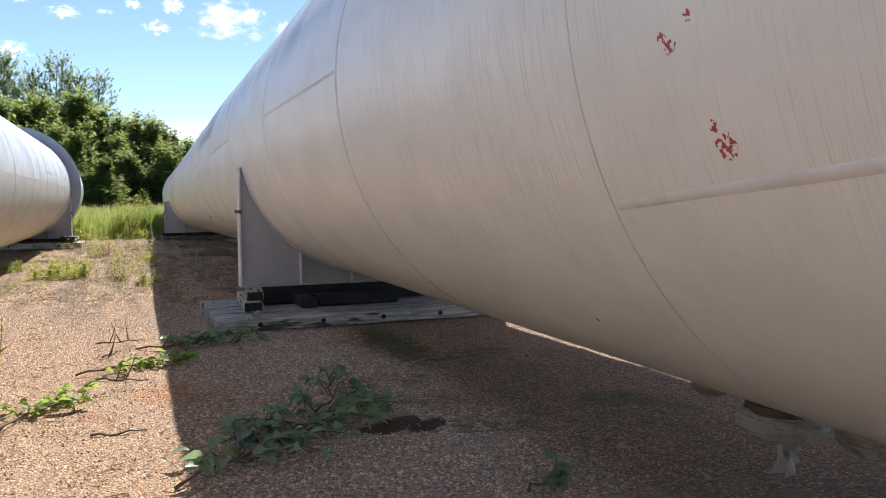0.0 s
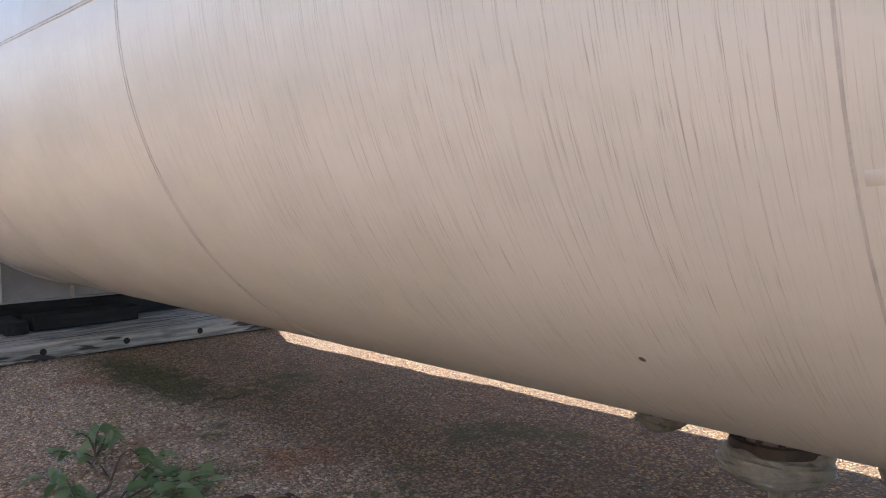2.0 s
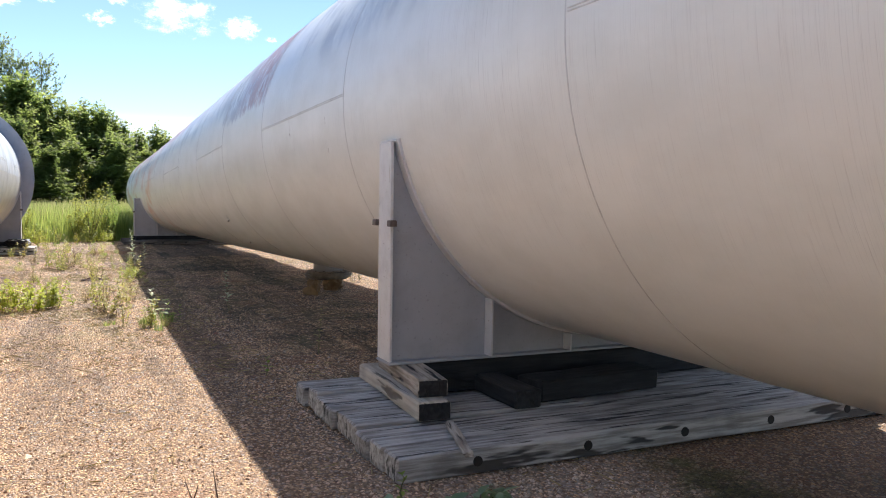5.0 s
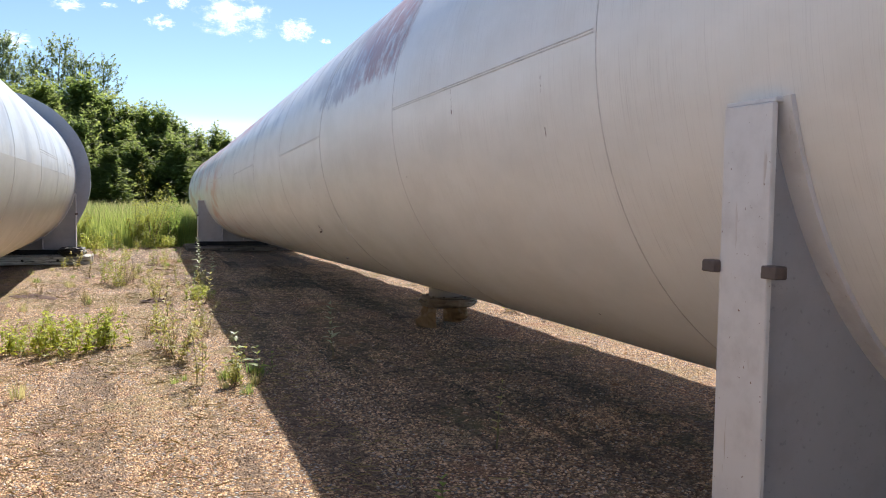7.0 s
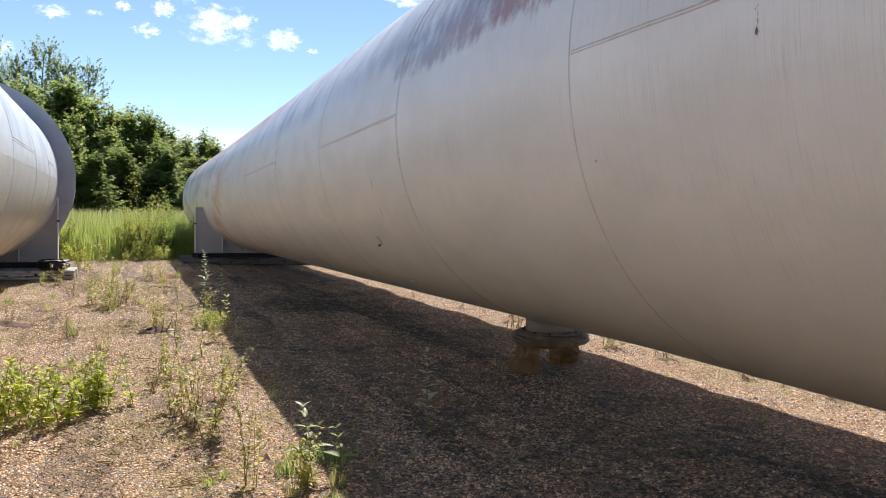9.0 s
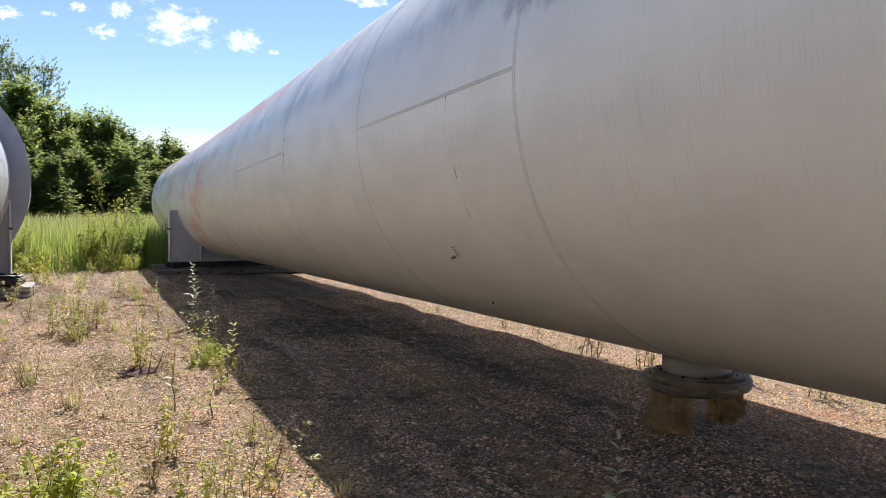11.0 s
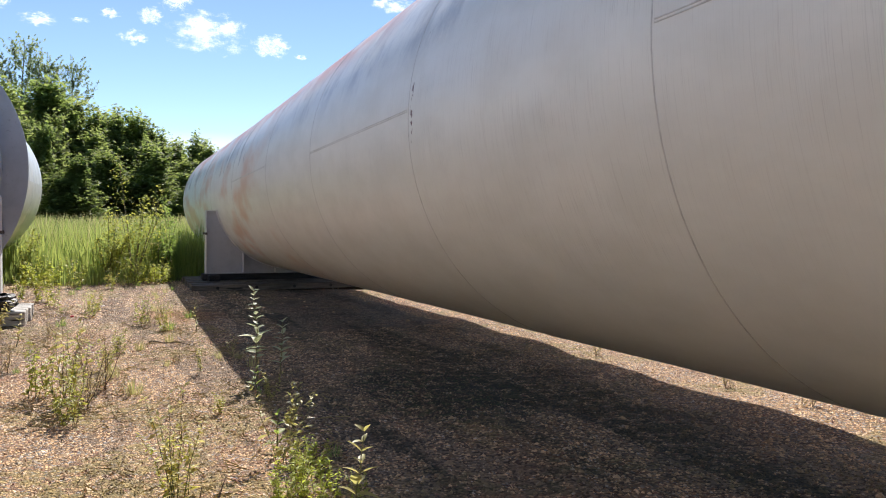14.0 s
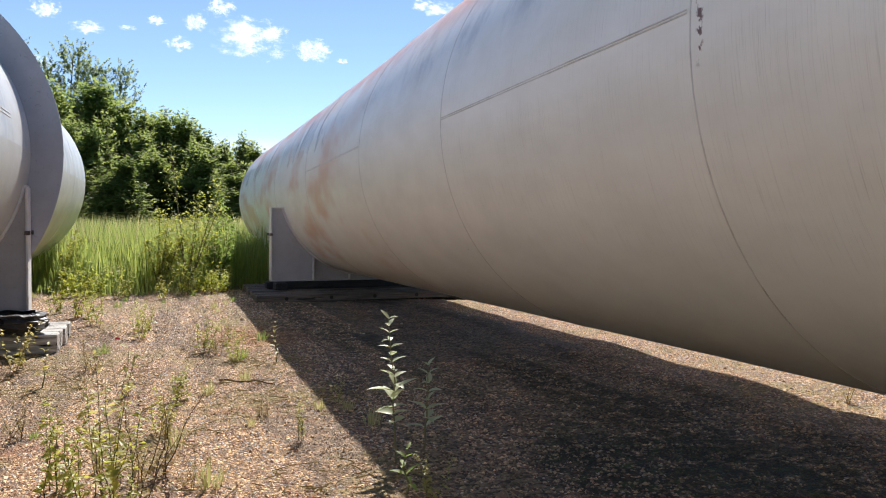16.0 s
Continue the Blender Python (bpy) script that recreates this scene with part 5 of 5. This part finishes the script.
def tree_mesh(h, crown0, width, leaves, size, airy, seed):
    """Trunk with limbs, and the leaves of its crown in uneven clumps."""
    rng = random.Random(seed)
    pts = [Vector((0.25 * math.sin(i * 0.7 + seed), 0.25 * math.cos(i * 0.6 + seed), h * 0.96 * i / 9 - 0.1)) for i in range(10)]
    pieces = [tube(pts, [0.011 * h * (1 - 0.9 * i / 9) for i in range(10)], 7)]
    limbs = 30
    for i in range(limbs):
        k = crown0 + (0.95 - crown0) * (i + rng.random()) / limbs
        p = along(pts, k)
        a = i * 2.4 + rng.uniform(-0.5, 0.5)
        q = (k - crown0) / (1 - crown0)
        reach = width * (math.sin(math.pi * (0.14 + 0.80 * q)) ** 0.7) * rng.uniform(0.55, 1.0)
        e = p + Vector((math.cos(a) * reach, math.sin(a) * reach, reach * rng.uniform(0.5, 1.1)))
        mid = p.lerp(e, 0.5) + Vector((0, 0, -0.05 * reach))
        pieces.append(tube([p, mid, e], [0.0032 * h * (1.05 - k), 0.0018 * h * (1.05 - k), 0.01], 4))
    # leafy shoots, rising and leaning outwards, fill the crown; they thin out in an airy tree
    r = np.random.RandomState(seed)
    n = 330 if airy else 800
    q = r.rand(n) ** (1.0 if airy else 0.85)
    edge = np.sin(math.pi * (0.10 + 0.84 * q)) ** 0.7 if airy else np.minimum(1.0, 0.8 + q) * (1.03 - q) ** 1.05
    a = r.uniform(0, 6.28, n)
    lobes = 1 + 0.18 * np.sin(3 * a + seed + 5 * q) + 0.18 * np.sin(7 * a + 11 * q)
    out = width * edge * lobes * r.rand(n) ** 0.5 * r.uniform(0.6, 1.25, n)
    core = np.array([along(pts, crown0 + (1 - crown0) * t) for t in q])
    heart = core + np.stack([np.cos(a) * out, np.sin(a) * out, r.uniform(-0.6, 0.5, n)], 1)
    lean = np.stack([np.cos(a) * r.uniform(0.0, 0.8, n), np.sin(a) * r.uniform(0.0, 0.8, n), r.uniform(0.2, 1.2, n)], 1)
    if not airy:  # thin upright leaders at the top
        lead = q > 0.72
        lean[lead, 2] += 0.9
    lean /= np.linalg.norm(lean, axis=1)[:, None]
    reach = r.uniform(0.4, 1.5, n) * (1.0 + (0.5 if airy else 1.1) * q * q)
    which = r.randint(0, n, leaves)
    t = r.rand(leaves)
    thick = (0.15 if airy else 0.19) * (1.15 - t) * np.where(q[which] > 0.72, 0.7, 1.0)
    d = r.normal(size=(leaves, 3)) * thick[:, None]
    P = heart[which] + lean[which] * (reach[which] * t)[:, None] + d
    P = P[P[:, 2] > 0.2]
    m = len(P)
    a, b, s = r.uniform(0, 6.28, m), r.uniform(-1.2, 1.2, m), size * r.uniform(0.55, 1.35, m)
    U = np.stack([np.cos(a) * np.cos(b), np.sin(a) * np.cos(b), np.sin(b)], 1) * s[:, None]
    Q = np.stack([-np.sin(a), np.cos(a), r.uniform(-0.6, 0.6, m)], 1) * (s * 0.36)[:, None]
    V = np.stack([P - U * 0.5 + Q, P + U * 0.5, P - U * 0.5 - Q], 1).reshape(-1, 3)
    F = np.arange(m * 3).reshape(-1, 3)
    return pieces, V, F


def tree(name, h, crown0, width, leaves, size, airy, mat, seed, label):
    thing = base(name, 0, 0, 0, 0, label, "tree", "trees behind the field")
    pieces, V, F = tree_mesh(h, crown0, width, leaves, size, airy, seed)
    hang("trunk", mesh_of("trunk", *joined(pieces), BARK, smooth=True), thing)
    hang("crown", mesh_of("crown", V, F, mat), thing)
    return thing


TALL = [tree("tall_tree", 22, 0.25, 2.6, 7500, 0.25, True, LEAF_TALL, 40 + i, "tall thin-crowned tree with bare lower trunk") for i in range(3)]
FULL = [tree("leafy_tree", 12, 0.02, 2.3, 8000, 0.33, False, LEAF_TREE, 50 + i, "dense leafy green tree at the field's edge") for i in range(4)]
rng = random.Random(9)
rows = []
for i in range(15):
    x = -31 + i * 1.9 + rng.uniform(-0.9, 0.9)
    rows.append((TALL, x, rng.uniform(132, 144), (1.10 - 0.010 * max(0, x + 14)) * rng.uniform(0.86, 1.06)))
for i in range(54):
    x = -28 + i * 0.94 + rng.uniform(-0.6, 0.6)
    h = 13.6 if x < -4 else 13.6 - 0.27 * (x + 4)
    rows.append((FULL, x, rng.uniform(119, 129), max(h, 5.5) / 12 * (rng.uniform(0.92, 1.08) if x < 4 else rng.uniform(0.88, 1.0))))
for i in range(66):
    x, y = -27 + i * 0.75 + rng.uniform(-0.6, 0.6), rng.uniform(97, 118)
    h = (4.6 + (y - 97) * 0.36) * (1 if x < 2 else max(0.5, 1 - 0.032 * (x - 2)))
    rows.append((FULL, x, y, h / 12 * rng.uniform(0.8, 1.15)))
used = set()
for kind, x, y, s in rows:
    src = kind[rng.randrange(len(kind))]
    m = pose(x, y, 0, 0, 0, rng.uniform(0, 360))
    if src.name in used:
        src = copy_thing(src, m)
    else:
        used.add(src.name)
        src.matrix_world = m
    wide = 1.08 * s if kind is TALL else max(s, 0.85) * 1.5
    src.scale = (wide, wide, s)


# ---- loose stones on the gravel ----
def stones(n, x0, x1, y0, y1, r0, r1, seed, label):
    r = np.random.RandomState(seed)
    x, y = r.uniform(x0, x1, n), r.uniform(y0, y1, n)
    rad = r0 + (r1 - r0) * r.rand(n) ** 3
    z = np.array([ground_height(a, b) for a, b in zip(x, y)])
    shape = np.array([(1, 0, 0), (0.3, 0.9, 0), (-0.8, 0.55, 0), (-0.7, -0.6, 0), (0.4, -0.85, 0), (0.15, 0.1, 0.45)])
    a = r.uniform(0, 6.28, n)
    S = shape[None] * (1 + r.uniform(-0.3, 0.3, (n, 6, 3))) * rad[:, None, None] * r.uniform(0.75, 1.25, (n, 1, 3))
    c, s = np.cos(a)[:, None], np.sin(a)[:, None]
    V = np.stack([S[..., 0] * c - S[..., 1] * s + x[:, None], S[..., 0] * s + S[..., 1] * c + y[:, None], S[..., 2] + z[:, None] - (np.arange(6) < 5) * rad[:, None] * 0.22 + rad[:, None] * 0.10], -1).reshape(-1, 3)
    tri = np.array([(0, 1, 5), (1, 2, 5), (2, 3, 5), (3, 4, 5), (4, 0, 5)])
    F = (tri[None] + (np.arange(n) * 6)[:, None, None]).reshape(-1, 3)
    tagged(new("loose_stones", mesh_of("loose_stones", V, F, STONES)), label, "gravel", kind="stuff")


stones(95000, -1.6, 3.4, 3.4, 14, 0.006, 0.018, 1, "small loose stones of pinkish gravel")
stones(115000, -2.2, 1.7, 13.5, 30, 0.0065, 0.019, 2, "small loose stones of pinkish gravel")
stones(40000, 1.7, 3.8, 13.5, 28, 0.007, 0.019, 4, "sparse loose stones on the shade-toned ground under the vessel")
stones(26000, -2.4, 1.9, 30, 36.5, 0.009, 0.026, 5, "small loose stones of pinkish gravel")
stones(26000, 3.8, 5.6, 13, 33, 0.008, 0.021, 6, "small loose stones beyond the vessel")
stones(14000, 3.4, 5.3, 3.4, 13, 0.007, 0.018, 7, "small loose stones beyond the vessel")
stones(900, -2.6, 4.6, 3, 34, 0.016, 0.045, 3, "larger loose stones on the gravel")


def litter(n, x0, x1, y0, y1, seed):
    """Short dry stalks and bits of straw, strewn flat."""
    r = np.random.RandomState(seed)
    verts, faces = [], []
    for x, y, a, L, w in zip(r.uniform(x0, x1, n), r.uniform(y0, y1, n), r.uniform(0, 6.28, n), r.uniform(0.03, 0.14, n), r.uniform(0.0015, 0.004, n)):
        if noise.noise((x * 1.3, y * 0.8, 21.0)) < -0.05:
            continue
        z, up = ground_height(x, y) + 0.010, r.uniform(0.0, 0.035)
        c, q = math.cos(a), math.sin(a)
        k = len(verts)
        verts += [(x - q * w, y + c * w, z), (x + q * w, y - c * w, z), (x, y, z + w * 1.6),
                  (x + c * L - q * w * 0.6, y + q * L + c * w * 0.6, z + up), (x + c * L + q * w * 0.6, y + q * L - c * w * 0.6, z + up), (x + c * L, y + q * L, z + up + w)]
        faces += [(k, k + 3, k + 5, k + 2), (k + 1, k + 2, k + 5, k + 4), (k, k + 1, k + 4, k + 3)]
    tagged(new("dry_litter", mesh_of("dry_litter", verts, faces, LEAF_DRY)), "dry stalks and straw strewn on the gravel", "plant litter", kind="stuff")


litter(7000, -2.2, 1.2, 13.0, 31.0, 8)
litter(1200, -1.6, 2.6, 3.5, 13.0, 9)
